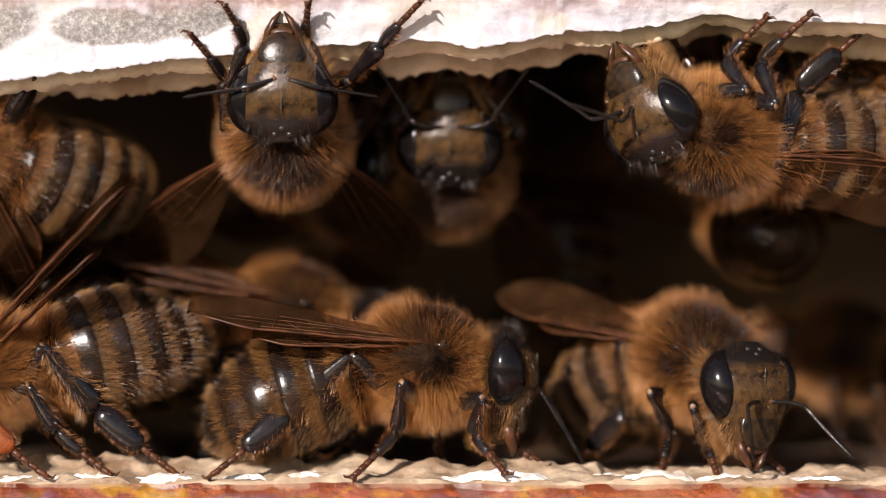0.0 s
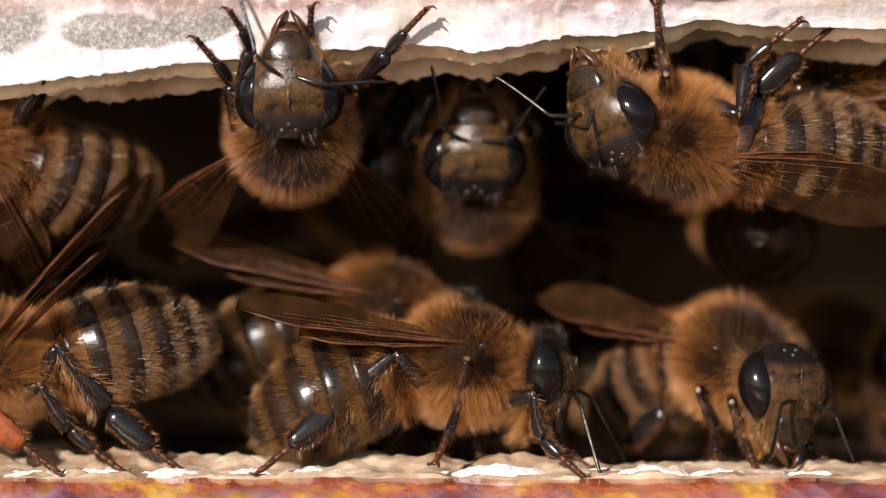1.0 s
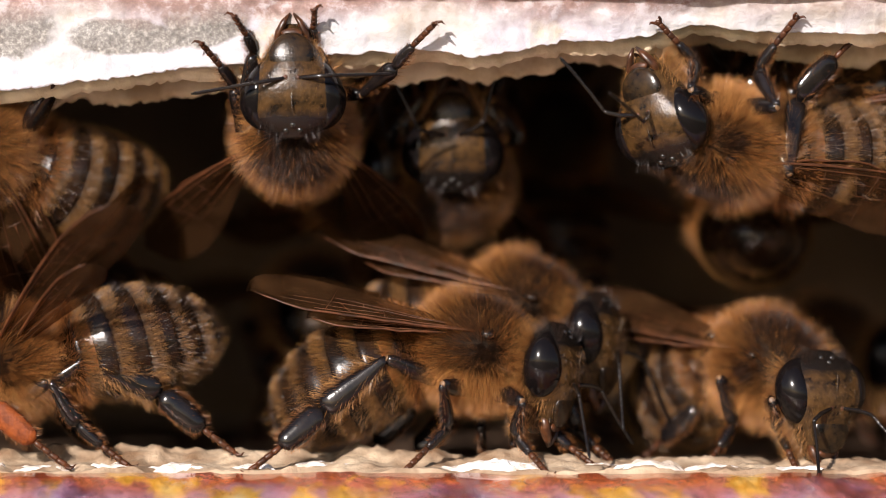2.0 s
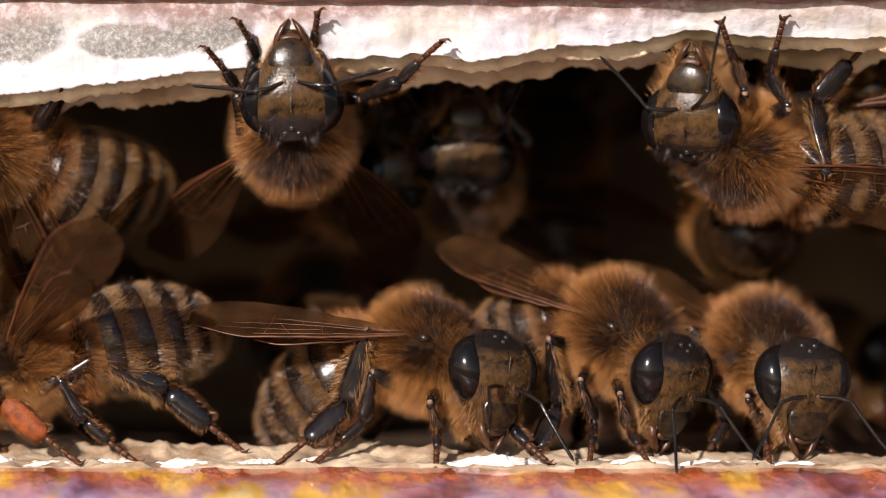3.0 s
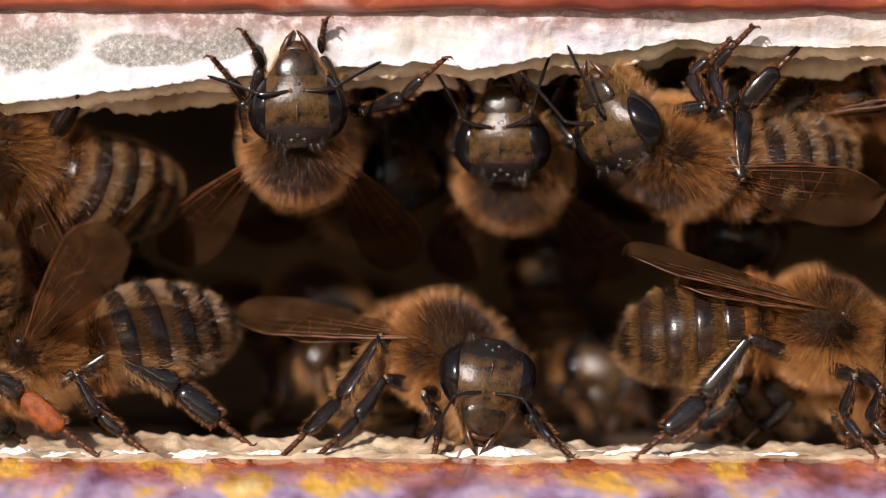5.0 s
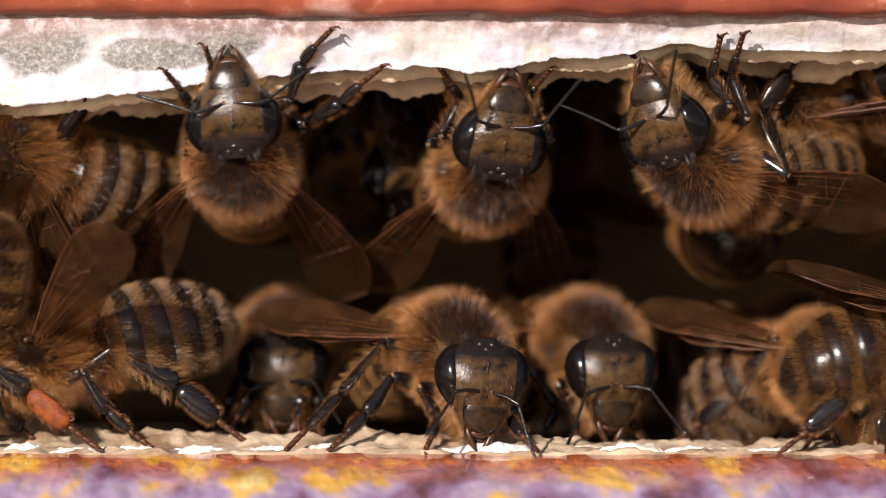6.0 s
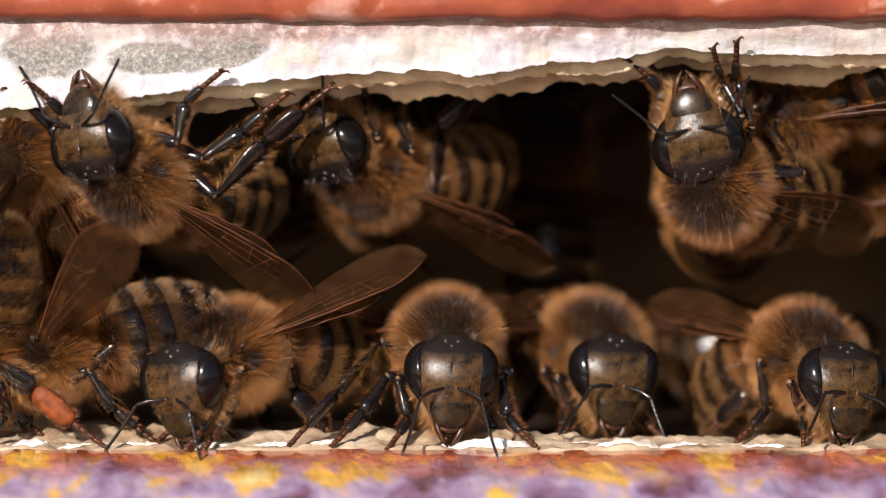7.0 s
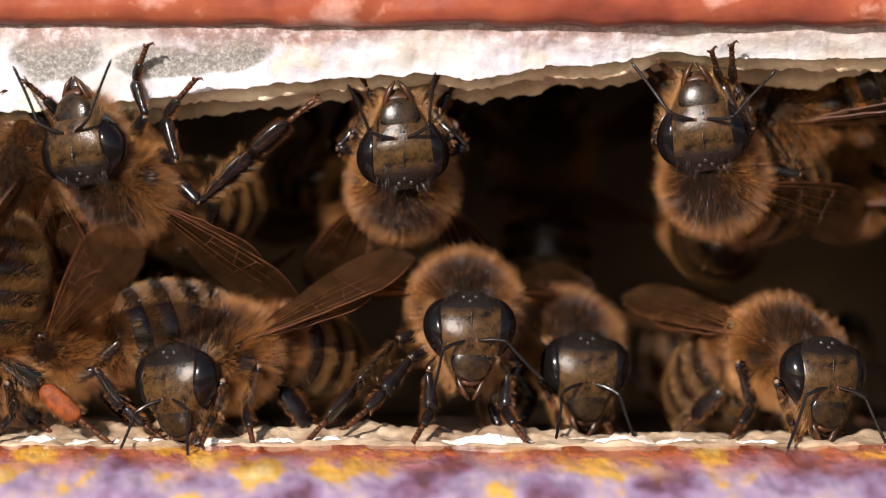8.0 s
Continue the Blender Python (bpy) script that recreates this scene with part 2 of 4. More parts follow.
def ledge():
    """The torn white underside of the upper bar: a sloping face that ends in a ragged lip."""
    xs = np.arange(-30, 30.01, 0.12)
    prof = [(f, -1.35 * (1 - f) ** 1.1, 10.6 - 2.9 * f) for f in (0.0, 0.12, 0.24, 0.36, 0.46, 0.56, 0.65, 0.73, 0.8, 0.86, 0.91, 0.95, 0.98, 1.0)]
    verts = []
    for f, y, z in prof:
        for x in xs:
            low = edge_z(x)
            zz = low + (z - 7.7) * (10.6 - low) / 2.9
            lump = 0.28 * fbm(x * 0.35, f * 2.2, 5) * math.sin(math.pi * min(1, f + 0.08)) + 0.05 * fbm(x * 3, f * 6, 2)
            verts.append((x * MM, (y - lump) * MM, (zz + 0.3 * lump) * MM))
    n = len(xs)
    for y, dz in ((0.35, 0.02), (0.7, 0.5), (6.0, 1.2)):
        for x in xs:
            verts.append((x * MM, (y + 0.1 * fbm(x * 2, 9)) * MM, (edge_z(x) + dz) * MM))
    faces = grid_faces(len(prof) + 3, n)
    return mesh_of("white_ledge", verts, faces, [WHITE])


def crust(front, drop, seed, thick):
    """A shaded, ragged layer hanging behind the ledge."""
    xs = np.arange(-30, 30.01, 0.14)
    verts = []
    lines = ((front, 1.4), (front - 0.1, 0.7), (front, 0.2), (front + 0.1, 0.0), (front + 0.1 + thick, 0.05), (front + 1.2 + thick, 1.2))
    for y, up in lines:
        for x in xs:
            low = edge_z(x) - drop * (0.75 + 0.55 * fbm(x * 0.22, seed)) + 0.11 * fbm(x * 1.9, seed + 4)
            verts.append((x * MM, (y + 0.2 * fbm(x * 0.8, up, seed)) * MM, (low + up) * MM))
    return mesh_of("wax_crust", verts, grid_faces(len(lines), len(xs)), [WAX])


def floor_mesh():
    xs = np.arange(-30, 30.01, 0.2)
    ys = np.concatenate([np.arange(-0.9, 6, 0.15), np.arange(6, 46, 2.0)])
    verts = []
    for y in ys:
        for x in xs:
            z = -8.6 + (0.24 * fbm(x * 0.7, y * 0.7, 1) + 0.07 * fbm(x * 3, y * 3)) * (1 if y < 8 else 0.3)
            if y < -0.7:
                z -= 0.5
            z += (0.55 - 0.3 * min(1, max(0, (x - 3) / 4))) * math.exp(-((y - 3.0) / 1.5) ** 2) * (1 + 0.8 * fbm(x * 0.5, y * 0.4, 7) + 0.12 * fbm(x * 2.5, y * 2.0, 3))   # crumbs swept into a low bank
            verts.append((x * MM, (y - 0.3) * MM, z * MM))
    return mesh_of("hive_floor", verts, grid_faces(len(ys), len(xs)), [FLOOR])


def flake(cx, cy, rx, ry, h, seed):
    """A crumbling chip of white paint on the floor, with a torn outline."""
    verts = []
    rings, segs = 14, 64
    for i in range(rings):
        f = i / (rings - 1)
        for j in range(segs):
            a = 2 * math.pi * j / segs
            r = f * (1 + 0.55 * fbm(math.cos(a) * 1.5 + seed, math.sin(a) * 1.5, 0, 3) )
            x, y = cx + rx * r * math.cos(a), cy + ry * r * math.sin(a)
            z = -8.78 + h * (1 - f ** 4) * (0.8 + 0.22 * fbm(x * 1.1, y * 1.1, seed) + 0.16 * fbm(x * 4, y * 4, seed, 3))
            verts.append((x * MM, y * MM, z * MM))
    return mesh_of("paint_chip", verts, grid_faces(rings, segs, True), [FLAKE])


def bar(name, prof, mat, amp, seed):
    """A long bar with a given cross-section (y, z in mm), its skin uneven."""
    xs = np.arange(-45, 45.01, 0.5)
    verts = []
    for y, z in prof:
        for x in xs:
            d = amp * (fbm(x * 0.5, y * 0.5 + seed, z * 0.5) + 0.6 * fbm(x * 1.4, y + seed, z))
            verts.append((x * MM, (y - d) * MM, (z + 0.5 * d) * MM))
    return mesh_of(name, verts, grid_faces(len(prof), len(xs)), [mat])


tagged(new("white_ledge", ledge()), "torn chalky white paint along the underside of the bar", kind="structure")
tagged(new("wax_crust", crust(0.9, 0.6, 2.0, 0.5)), "shaded cream wax crust hanging behind the white ledge", "wax", kind="structure")
tagged(new("wax_crust", crust(3.6, 1.15, 11.0, 0.6)), "deeper brown wax crust under the hive ceiling", "wax", kind="structure")
top_prof = [(6, 10.6), (-0.4, 10.05), (-0.9, 9.86), (-1.4, 9.9), (-1.8, 10.15), (-2.05, 10.7), (-2.15, 11.6), (-2.2, 15), (-2.2, 60), (8, 60)]
tagged(new("upper_bar", bar("upper_bar", top_prof, RED, 0.35, 3)), "weathered red painted wooden bar above the entrance", kind="structure")
board_prof = [(-0.6, -9.6), (-0.9, -8.75), (-1.2, -8.68), (-2.5, -8.86), (-5, -9.2), (-8, -9.65), (-11, -10.2), (-14, -11.0), (-16, -12.5), (-17, -15), (-17, -60), (0, -60)]
tagged(new("landing_board", bar("landing_board", board_prof, PEEL, 0.22, 12)), "landing board edge with peeling red yellow lilac paint", kind="structure")
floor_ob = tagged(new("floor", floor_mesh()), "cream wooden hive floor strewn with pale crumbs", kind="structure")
cam.data.dof.focus_object = floor_ob
flakes = ((-10.2, 0.0, 1.5, 0.5, 0.45), (-15.2, 0.2, 1.6, 0.6, 0.42), (-12.9, 0.5, 0.9, 0.5, 0.5), (2.2, 0.0, 1.9, 0.55, 0.6), (0.5, 0.3, 1.0, 0.5, 0.38),
          (-4.6, 0.8, 1.6, 0.7, 0.5), (8.2, 0.4, 1.6, 0.6, 0.55), (6.4, 1.4, 1.2, 0.6, 0.4), (10.6, 0.6, 1.2, 0.5, 0.4), (13.6, 0.5, 1.3, 0.5, 0.35), (-7.4, 0.2, 0.8, 0.4, 0.45), (-18, 0.3, 1.2, 0.5, 0.5))
for i, (fx, fy, rx, ry, h) in enumerate(flakes):
    tagged(new("paint_chip", flake(fx, fy, rx, ry, h, i * 3.7)), "crumbling chip of white paint on the hive floor", "paint chip", "chips on the floor")


def slab(name, x0, x1, y0, y1, z0, z1, mat):
    bm = bmesh.new()
    bmesh.ops.create_cube(bm, size=1)
    bmesh.ops.transform(bm, verts=bm.verts, matrix=Matrix.LocRotScale(((x0 + x1) / 2 * MM, (y0 + y1) / 2 * MM, (z0 + z1) / 2 * MM), None, ((x1 - x0) * MM, (y1 - y0) * MM, (z1 - z0) * MM)))
    me = bpy.data.meshes.new(name)
    bm.to_mesh(me)
    bm.free()
    me.materials.append(mat)
    return new(name, me)


tagged(slab("wall_back", -45, 45, 44, 48, -12, 60, INSIDE), kind="structure")
tagged(slab("wall_left", -45, -31, -0.2, 44, -12, 60, INSIDE), kind="structure")
tagged(slab("wall_right", 31, 45, -0.2, 44, -12, 60, INSIDE), kind="structure")
tagged(slab("ceiling", -31, 31, 6.5, 44, 9.6, 14, INSIDE), kind="structure")
# out of view: a ground sheet added for bounce light and reflections from below
gm = mesh_of("ground", [(-60, -60, -0.5), (60, -60, -0.5), (60, 60, -0.5), (-60, 60, -0.5)], [(0, 1, 2, 3)], [GROUND])
tagged(new("ground", gm), "unseen green-brown ground sheet added for bounce light", kind="structure")


# ---- the honeybee: +x is forward, +z its back; lengths in millimetres ----
rng = np.random.default_rng(7)


def ball(rx, ry, rz, shape=None, rows=22, cols=32):
    """A closed ellipsoid of radii in mm, its points passed through shape()."""
    verts = []
    for i in range(rows + 1):
        a = math.pi * i / rows
        for j in range(cols):
            c = 2 * math.pi * j / cols
            u = np.array((math.sin(a) * math.cos(c), math.sin(a) * math.sin(c), math.cos(a)))
            p = u * (rx, ry, rz)
            verts.append(shape(u, p) if shape else p)
    return np.array(verts), grid_faces(rows + 1, cols, True)


def tube(points, radii, segs=8, flat=1.0):
    """A tapered tube through points; flat squeezes it along its second side."""
    pts = np.array(points, dtype=float)
    verts = []
    side = None
    for i, p in enumerate(pts):
        d = pts[min(i + 1, len(pts) - 1)] - pts[max(i - 1, 0)]
        d = d / np.linalg.norm(d)
        ref = np.array((0, 1, 0)) if side is None else side
        if abs(np.dot(ref, d)) > 0.95:
            ref = np.array((0, 0, 1.0))
        s = ref - d * np.dot(ref, d)
        s /= np.linalg.norm(s)
        side = s
        w = np.cross(d, s)
        for j in range(segs):
            a = 2 * math.pi * j / segs
            verts.append(p + radii[i] * (math.cos(a) * s * flat + math.sin(a) * w))
    faces = grid_faces(len(pts), segs, True)
    n = len(pts)
    faces.append(tuple(range(segs - 1, -1, -1)))
    faces.append(tuple((n - 1) * segs + j for j in range(segs)))
    return np.array(verts), faces


def join(pieces):
    """Several (verts, faces, material index) in one."""
    vs, fs, ms, o = [], [], [], 0
    for v, f, m in pieces:
        vs.append(np.asarray(v))
        fs += [tuple(o + i for i in q) for q in f]
        ms += [m] * len(f)
        o += len(v)
    return np.concatenate(vs) * MM, fs, ms


def hairs(p, n, length, width, lean, wild=0.17, curl=0.16):
    """Hairs on points p with normals n: fine blades that taper to a point. lean: way in which they are combed."""
    k = len(p)
    length = length * rng.uniform(0.45, 1.25, k)
    tuft = np.sin(p[:, [1, 2, 0]] * 7.3 + np.sin(p[:, [2, 0, 1]] * 5.1) * 1.7) + 0.7 * np.sin(p * 15.1 + 2 * p[:, [2, 0, 1]] * 6)
    d = n + np.asarray(lean) * (1 + 1.2 * curl) + rng.normal(0, wild + 0.5 * curl, (k, 3)) * 0.5 + 0.08 * tuft
    d /= np.linalg.norm(d, axis=1)[:, None]
    side = np.cross(d, rng.normal(0, 1, (k, 3)))
    side /= np.linalg.norm(side, axis=1)[:, None]
    root = p - d * 0.03
    v = np.stack([root - side * width / 2, root + side * width / 2, p + d * length[:, None]], 1).reshape(-1, 3)
    return v, np.arange(3 * k).reshape(-1, 3).tolist()


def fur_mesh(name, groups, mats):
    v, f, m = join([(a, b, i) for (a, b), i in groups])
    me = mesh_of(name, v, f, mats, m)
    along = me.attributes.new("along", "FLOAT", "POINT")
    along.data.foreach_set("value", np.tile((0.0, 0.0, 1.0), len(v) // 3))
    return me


def directions(k):
    u = rng.normal(0, 1, (k, 3))
    return u / np.linalg.norm(u, axis=1)[:, None]


def ell(u, r):
    """Points and normals on an ellipsoid of radii r in directions u."""
    p = u * r
    n = u / r
    return p, n / np.linalg.norm(n, axis=1)[:, None]


def thorax_shape(u, p):
    return p * (1, 1 - 0.10 * max(0, u[0]), 1) + (0, 0, 0.12 * max(0, 1 - abs(u[0] + 0.45) * 3) * max(0, u[2]))


T_R = np.array((2.17, 1.95, 1.95))
HEAD_AT = Vector((2.95, 0, -0.45))
TAIL_AT = Vector((-1.95, 0, -0.15))


def thorax_meshes(dense):
    v, f = ball(*T_R, thorax_shape)
    body = mesh_of("thorax", v * MM, f, [THORAX])
    u = directions(int(72000 * dense))
    p, n = ell(u, T_R)
    ragged = 0.16 * rng.normal(0, 1, len(u))
    shield = (u[:, 2] > 0.22 + 0.45 * np.abs(u[:, 1]) + ragged) & (u[:, 0] > -0.28 + ragged)   # worn dark shield on the back
    flank = (np.abs(u[:, 1]) > 0.8) & (((u[:, 2] + 0.02) / 0.2) ** 2 + ((u[:, 0] - 0.3) / 0.22) ** 2 + 2.5 * ragged < 1)
    rest = ~shield & ~flank & (u[:, 0] > -0.93)
    fat = dense ** -0.5
    down = rest & (u[:, 2] < -0.35)
    up = rest & ~down
    pick = rng.random(len(u))
    pale, dark = pick < 0.17, pick > 0.68
    gold = ~pale & ~dark
    w = 0.0095 * fat
    g = [(hairs(p[shield & ~pale], n[shield & ~pale], 0.36, w, (-0.3, 0, 0), 0.3, 0.3), 1),
         (hairs(p[shield & pale][::3], n[shield & pale][::3], 0.58, 0.010 * fat, (-0.1, 0, 0), 0.4, 0.4), 0),
         (hairs(p[up & gold], n[up & gold], 0.80 - 0.18 * u[up & gold, 0], w, (-0.10, 0, 0.05)), 0),
         (hairs(p[up & dark], n[up & dark], 0.74, w, (-0.10, 0, 0)), 1),
         (hairs(p[up & pale], n[up & pale], 0.90, 0.0108 * fat, (-0.10, 0, 0.05)), 2),
         (hairs(p[down & gold], n[down & gold], 0.86, w, (-0.15, 0, -0.25)), 0),
         (hairs(p[down & ~gold], n[down & ~gold], 0.88, 0.0108 * fat, (-0.15, 0, -0.25)), 2),
         (hairs(p[flank], n[flank], 0.4, 0.014, (-0.5, 0, -0.3)), 1)]
    ring = directions(9000)
    ring = ring[(ring[:, 0] > 0.45) & (ring[:, 2] < 0.3)]
    p, n = ell(ring, T_R)
    g.append((hairs(p, n, 0.72, 0.013, (0.15, 0, 0), 0.5), 0))
    return body, fur_mesh("thorax_fur", g, [FUR_GOLD, FUR_DARK, FUR_PALE])


TAIL_LEN = 6.9


def tail_profile(s):
    """Half-width and half-height of the abdomen, s from 0 (waist) to 1 (sting), and the drop of its axis."""
    w = interp(s, [(0, 0.55), (0.05, 1.25), (0.14, 1.85), (0.3, 2.22), (0.48, 2.32), (0.66, 2.18), (0.80, 1.82), (0.90, 1.32), (0.96, 0.82), (0.99, 0.4), (1, 0.005)])
    return w, w * 0.98, -0.55 * s * s


def tail_meshes(dense):
    rows, cols = 66, 40
    tergites = (0.0, 0.15, 0.34, 0.53, 0.71, 0.86, 1.0)
    verts, idx = [], []
    for i in range(rows + 1):
        s = i / rows
        k = max(j for j in range(6) if s >= tergites[j] - 1e-9)
        f = (s - tergites[k]) / (tergites[k + 1] - tergites[k])
        w, h, dz = tail_profile(s)
        step = 0.972 + 0.034 * f if k else 1.0
        for j in range(cols):
            a = 2 * math.pi * j / cols
            belly = 0.92 if math.sin(a) < 0 else 1.0
            verts.append((-TAIL_LEN * s, w * step * math.cos(a), h * step * math.sin(a) * belly + dz))
            if i < rows:
                side = abs(math.cos(a)) > 0.84
                idx.append(1 if (1 <= k < 4 and f < 0.12) else (2 if (k == 1 and f < 0.34 and side) else 0))
    faces = grid_faces(rows + 1, cols, True)
    body = mesh_of("abdomen", np.array(verts) * MM, faces, [TERGITE, BAND, RUST], idx)

    def skin(k, s0, s1, a0=0.0, a1=2 * math.pi, fade=1.0):
        k = int(k * dense)
        s, a = s0 + (s1 - s0) * rng.beta(1.0, fade, k), rng.uniform(a0, a1, k)
        prof = np.array([tail_profile(q) for q in s])
        belly = np.where(np.sin(a) < 0, 0.92, 1.0)
        p = np.stack([-TAIL_LEN * s, prof[:, 0] * np.cos(a), prof[:, 1] * np.sin(a) * belly + prof[:, 2]], 1)
        q = np.array([tail_profile(min(1, x + 0.02))[0] for x in s])
        n = np.stack([(prof[:, 0] - q) * -6 / (TAIL_LEN * 0.02) * 0.15, np.cos(a), np.sin(a)], 1)
        return p, n / np.linalg.norm(n, axis=1)[:, None]
    g = []
    back = (-1.3, 0, 0)
    p, n = skin(4500, 0.02, 0.16)
    g.append((hairs(p, n, 0.75, 0.016, (-0.5, 0, 0.1)), 0))
    for a, b in zip(tergites[1:-1], tergites[2:]):
        w = b - a
        p, n = skin(8200 if a < 0.7 else 3000, a - 0.03 * w, a + 0.40 * w, fade=1.35)
        g.append((hairs(p, n, 0.33, 0.0125, back, 0.3), 3))
        p, n = skin(1000, a + 0.25 * w, b)
        g.append((hairs(p, n, 0.26, 0.011, back, 0.3), 1))
        p, n = skin(260, a, b)
        g.append((hairs(p, n, 0.52, 0.010, (-0.8, 0, 0), 0.4), 3))
        p, n = skin(800, a, b, math.pi * 1.17, math.pi * 1.83)
        g.append((hairs(p, n, 0.42, 0.012, (-0.6, 0, -0.2)), 3))
    return body, fur_mesh("abdomen_fur", g, [FUR_GOLD, FUR_DARK, FUR_PALE, FUR_STRAW])


HEAD_SCALE = (1.08, 1.04, 1.22)
HEAD_HALF = [(-2.1, 0.28), (-1.95, 0.50), (-1.7, 0.70), (-1.3, 0.92), (-0.9, 1.22), (-0.5, 1.54), (-0.1, 1.78), (0.2, 1.88), (0.6, 1.84), (1.0, 1.62), (1.25, 1.26), (1.42, 0.86), (1.54, 0.14)]
HEAD_DEEP = [(-2.1, 0.35), (-1.7, 0.66), (-1.0, 0.98), (-0.3, 1.12), (0.3, 1.10), (0.8, 0.94), (1.2, 0.62), (1.45, 0.34), (1.54, 0.1)]


def smooth_interp(x, table):
    """A softened reading of a table of values."""
    return sum(w * interp(x + d, table) for w, d in ((0.08, -0.3), (0.17, -0.2), (0.17, -0.1), (0.16, 0.0), (0.17, 0.1), (0.17, 0.2), (0.08, 0.3)))


def head_at(a, z):
    """The skin of the head: a turns from the front (0) to the side (90 degrees), z goes up the face."""
    w, d = smooth_interp(z, HEAD_HALF), smooth_interp(z, HEAD_DEEP)
    c, s = math.cos(a), math.sin(a)
    x = c * d * (1.0 if c > 0 else 0.85)
    return np.array((x + 0.05 - 0.10 * max(0, z), math.copysign(abs(s) ** 0.86, s) * w, z))


def head_normal(a, z):
    e = 0.04
    n = np.cross(head_at(a + e, z) - head_at(a - e, z), head_at(a, min(z + e, 1.53)) - head_at(a, max(z - e, -2.08)))
    return n / (np.linalg.norm(n) + 1e-9)


def head_meshes(dense):
    """Head with face, brow ridge, shield over the mouth; its fur."""
    zs = np.concatenate([np.linspace(-2.1, 1.2, 30), np.linspace(1.26, 1.54, 8)])
    cols = 44
    verts = [head_at(2 * math.pi * j / cols, z) for z in zs for j in range(cols)]
    faces = grid_faces(len(zs), cols, True)
    idx = [0] * ((len(zs) - 1) * cols)
    top = len(verts)
    verts += [np.array((-0.1, 0, 1.555)), np.array((0.05, 0, -2.14))]
    last = (len(zs) - 1) * cols
    for j in range(cols):
        faces += [(last + j, last + (j + 1) % cols, top), ((j + 1) % cols, j, top + 1)]
        idx += [0, 0]
    skull = np.array(verts)
    pieces = []
    cv, cf = ball(0.24, 0.86, 0.78, lambda u, p: p * (1, 1 - 0.25 * max(0, u[2]), 1), 14, 24)
    pieces.append((cv + (0.84, 0, -0.98), cf, 3))
    lv, lf = ball(0.12, 0.42, 0.16, rows=8, cols=14)
    pieces.append((lv + (0.70, 0, -1.76), lf, 2))
    nv, nf = ball(0.06, 0.05, 0.60, rows=10, cols=10)
    pieces.append((nv + (1.06, 0, 0.22), nf, 0))   # ridge down the middle of the face
    for s in (1, -1):
        av, af = ball(0.09, 0.11, 0.09, rows=8, cols=10)
        pieces.append((av + (1.10, 0.24 * s, -0.26), af, 2))
    neck, nf = tube([(-1.5, 0, 0.1), (-0.5, 0, 0.0)], [0.6, 0.8], 12)
    pieces.append((neck, nf, 0))
    v, f, m = join([(skull, faces, 0)] + pieces)
    m[:len(idx)] = idx
    body = mesh_of("head", v, f, [FACE, CHITIN, BROWN, CLYPEUS], m)
    k = int(13000 * dense)
    a, z = rng.uniform(-math.pi, math.pi, k), rng.uniform(-1.85, 1.5, k)
    p = np.array([head_at(*q) for q in zip(a, z)])
    n = np.array([head_normal(*q) for q in zip(a, z)])
    side = np.abs(a)
    eye = ((side - radians(81)) / radians(43)) ** 2 + ((z - 0.22) / 1.12) ** 2 < 1
    face = (side < radians(60)) & ~eye & (z < 0.95) & ~((z < -0.55) & (side < radians(28)))
    crown = (z > 1.0) & ~eye & (side > radians(25))
    cheek = (side > radians(112)) & ~eye & ~crown
    jaw = (side > radians(60)) & ~eye & ~crown & ~cheek
    g = [(hairs(p[crown][::2], n[crown][::2], 0.40, 0.009, (-0.3, 0, 0.1)), 1),
         (hairs(p[face][::3], n[face][::3], 0.17, 0.008, (0, 0, -0.9), 0.5), 3),
         (hairs(p[jaw], n[jaw], 0.22, 0.009, (0, 0, -0.5)), 2),
         (hairs(p[cheek], n[cheek], 0.78, 0.011, (0.35, 0, -0.1)), 2),
         (hairs(p[cheek][::2], n[cheek][::2], 0.5, 0.012, (0.3, 0, -0.1)), 0)]
    return body, fur_mesh("head_fur", g, [FUR_GOLD, FUR_DARK, FUR_PALE, FUR_STRAW])


def eye_mesh(s):
    """A compound eye: a domed oval let into the side of the head."""
    rings, segs = 12, 36
    verts = []
    for i in range(rings + 1):
        r = i / rings
        for j in range(segs):
            c = 2 * math.pi * j / segs
            a, z = s * (radians(81) + radians(43) * r * math.cos(c)), 0.22 + 1.12 * r * math.sin(c)
            verts.append(head_at(a, z) + head_normal(a, z) * (0.15 * math.sqrt(max(0, 1 - r * r)) - 0.03 * r ** 6))
    return mesh_of("eye", np.array(verts) * MM, grid_faces(rings + 1, segs, True), [EYE])


def mandible_mesh(s):
    v, f = tube([(0.30, 0.60 * s, -1.45), (0.50, 0.50 * s, -1.82), (0.62, 0.30 * s, -2.14), (0.62, 0.06 * s, -2.42)], [0.20, 0.21, 0.17, 0.05], 10, 0.7)
    return mesh_of("mandible", v * MM, f, [JAW])


def antenna_mesh():
    """Scape along +x, then an elbow and a ringed whip along -z and +x."""
    pts, rad = [(0, 0, 0), (0.15, 0, 0), (0.7, 0, 0.06), (1.25, 0, 0.0), (1.36, 0, -0.06)], [0.06, 0.08, 0.09, 0.085, 0.07]
    v1, f1 = tube(pts, rad, 8)
    pts, rad = [], []
    for i in range(34):
        s = i / 33
        pts.append((1.36 + 1.75 * s + 0.15 * s * s, 0, -0.06 - 2.0 * s + 0.1 * s * s))
        rad.append((0.075 if i % 3 else 0.064) * (1 if i < 32 else 0.6))
    v2, f2 = tube(pts, rad, 8)
    v, f, m = join([(v1, f1, 0), (v2, f2, 0)])
    return mesh_of("antenna", v, f, [CHITIN], m)


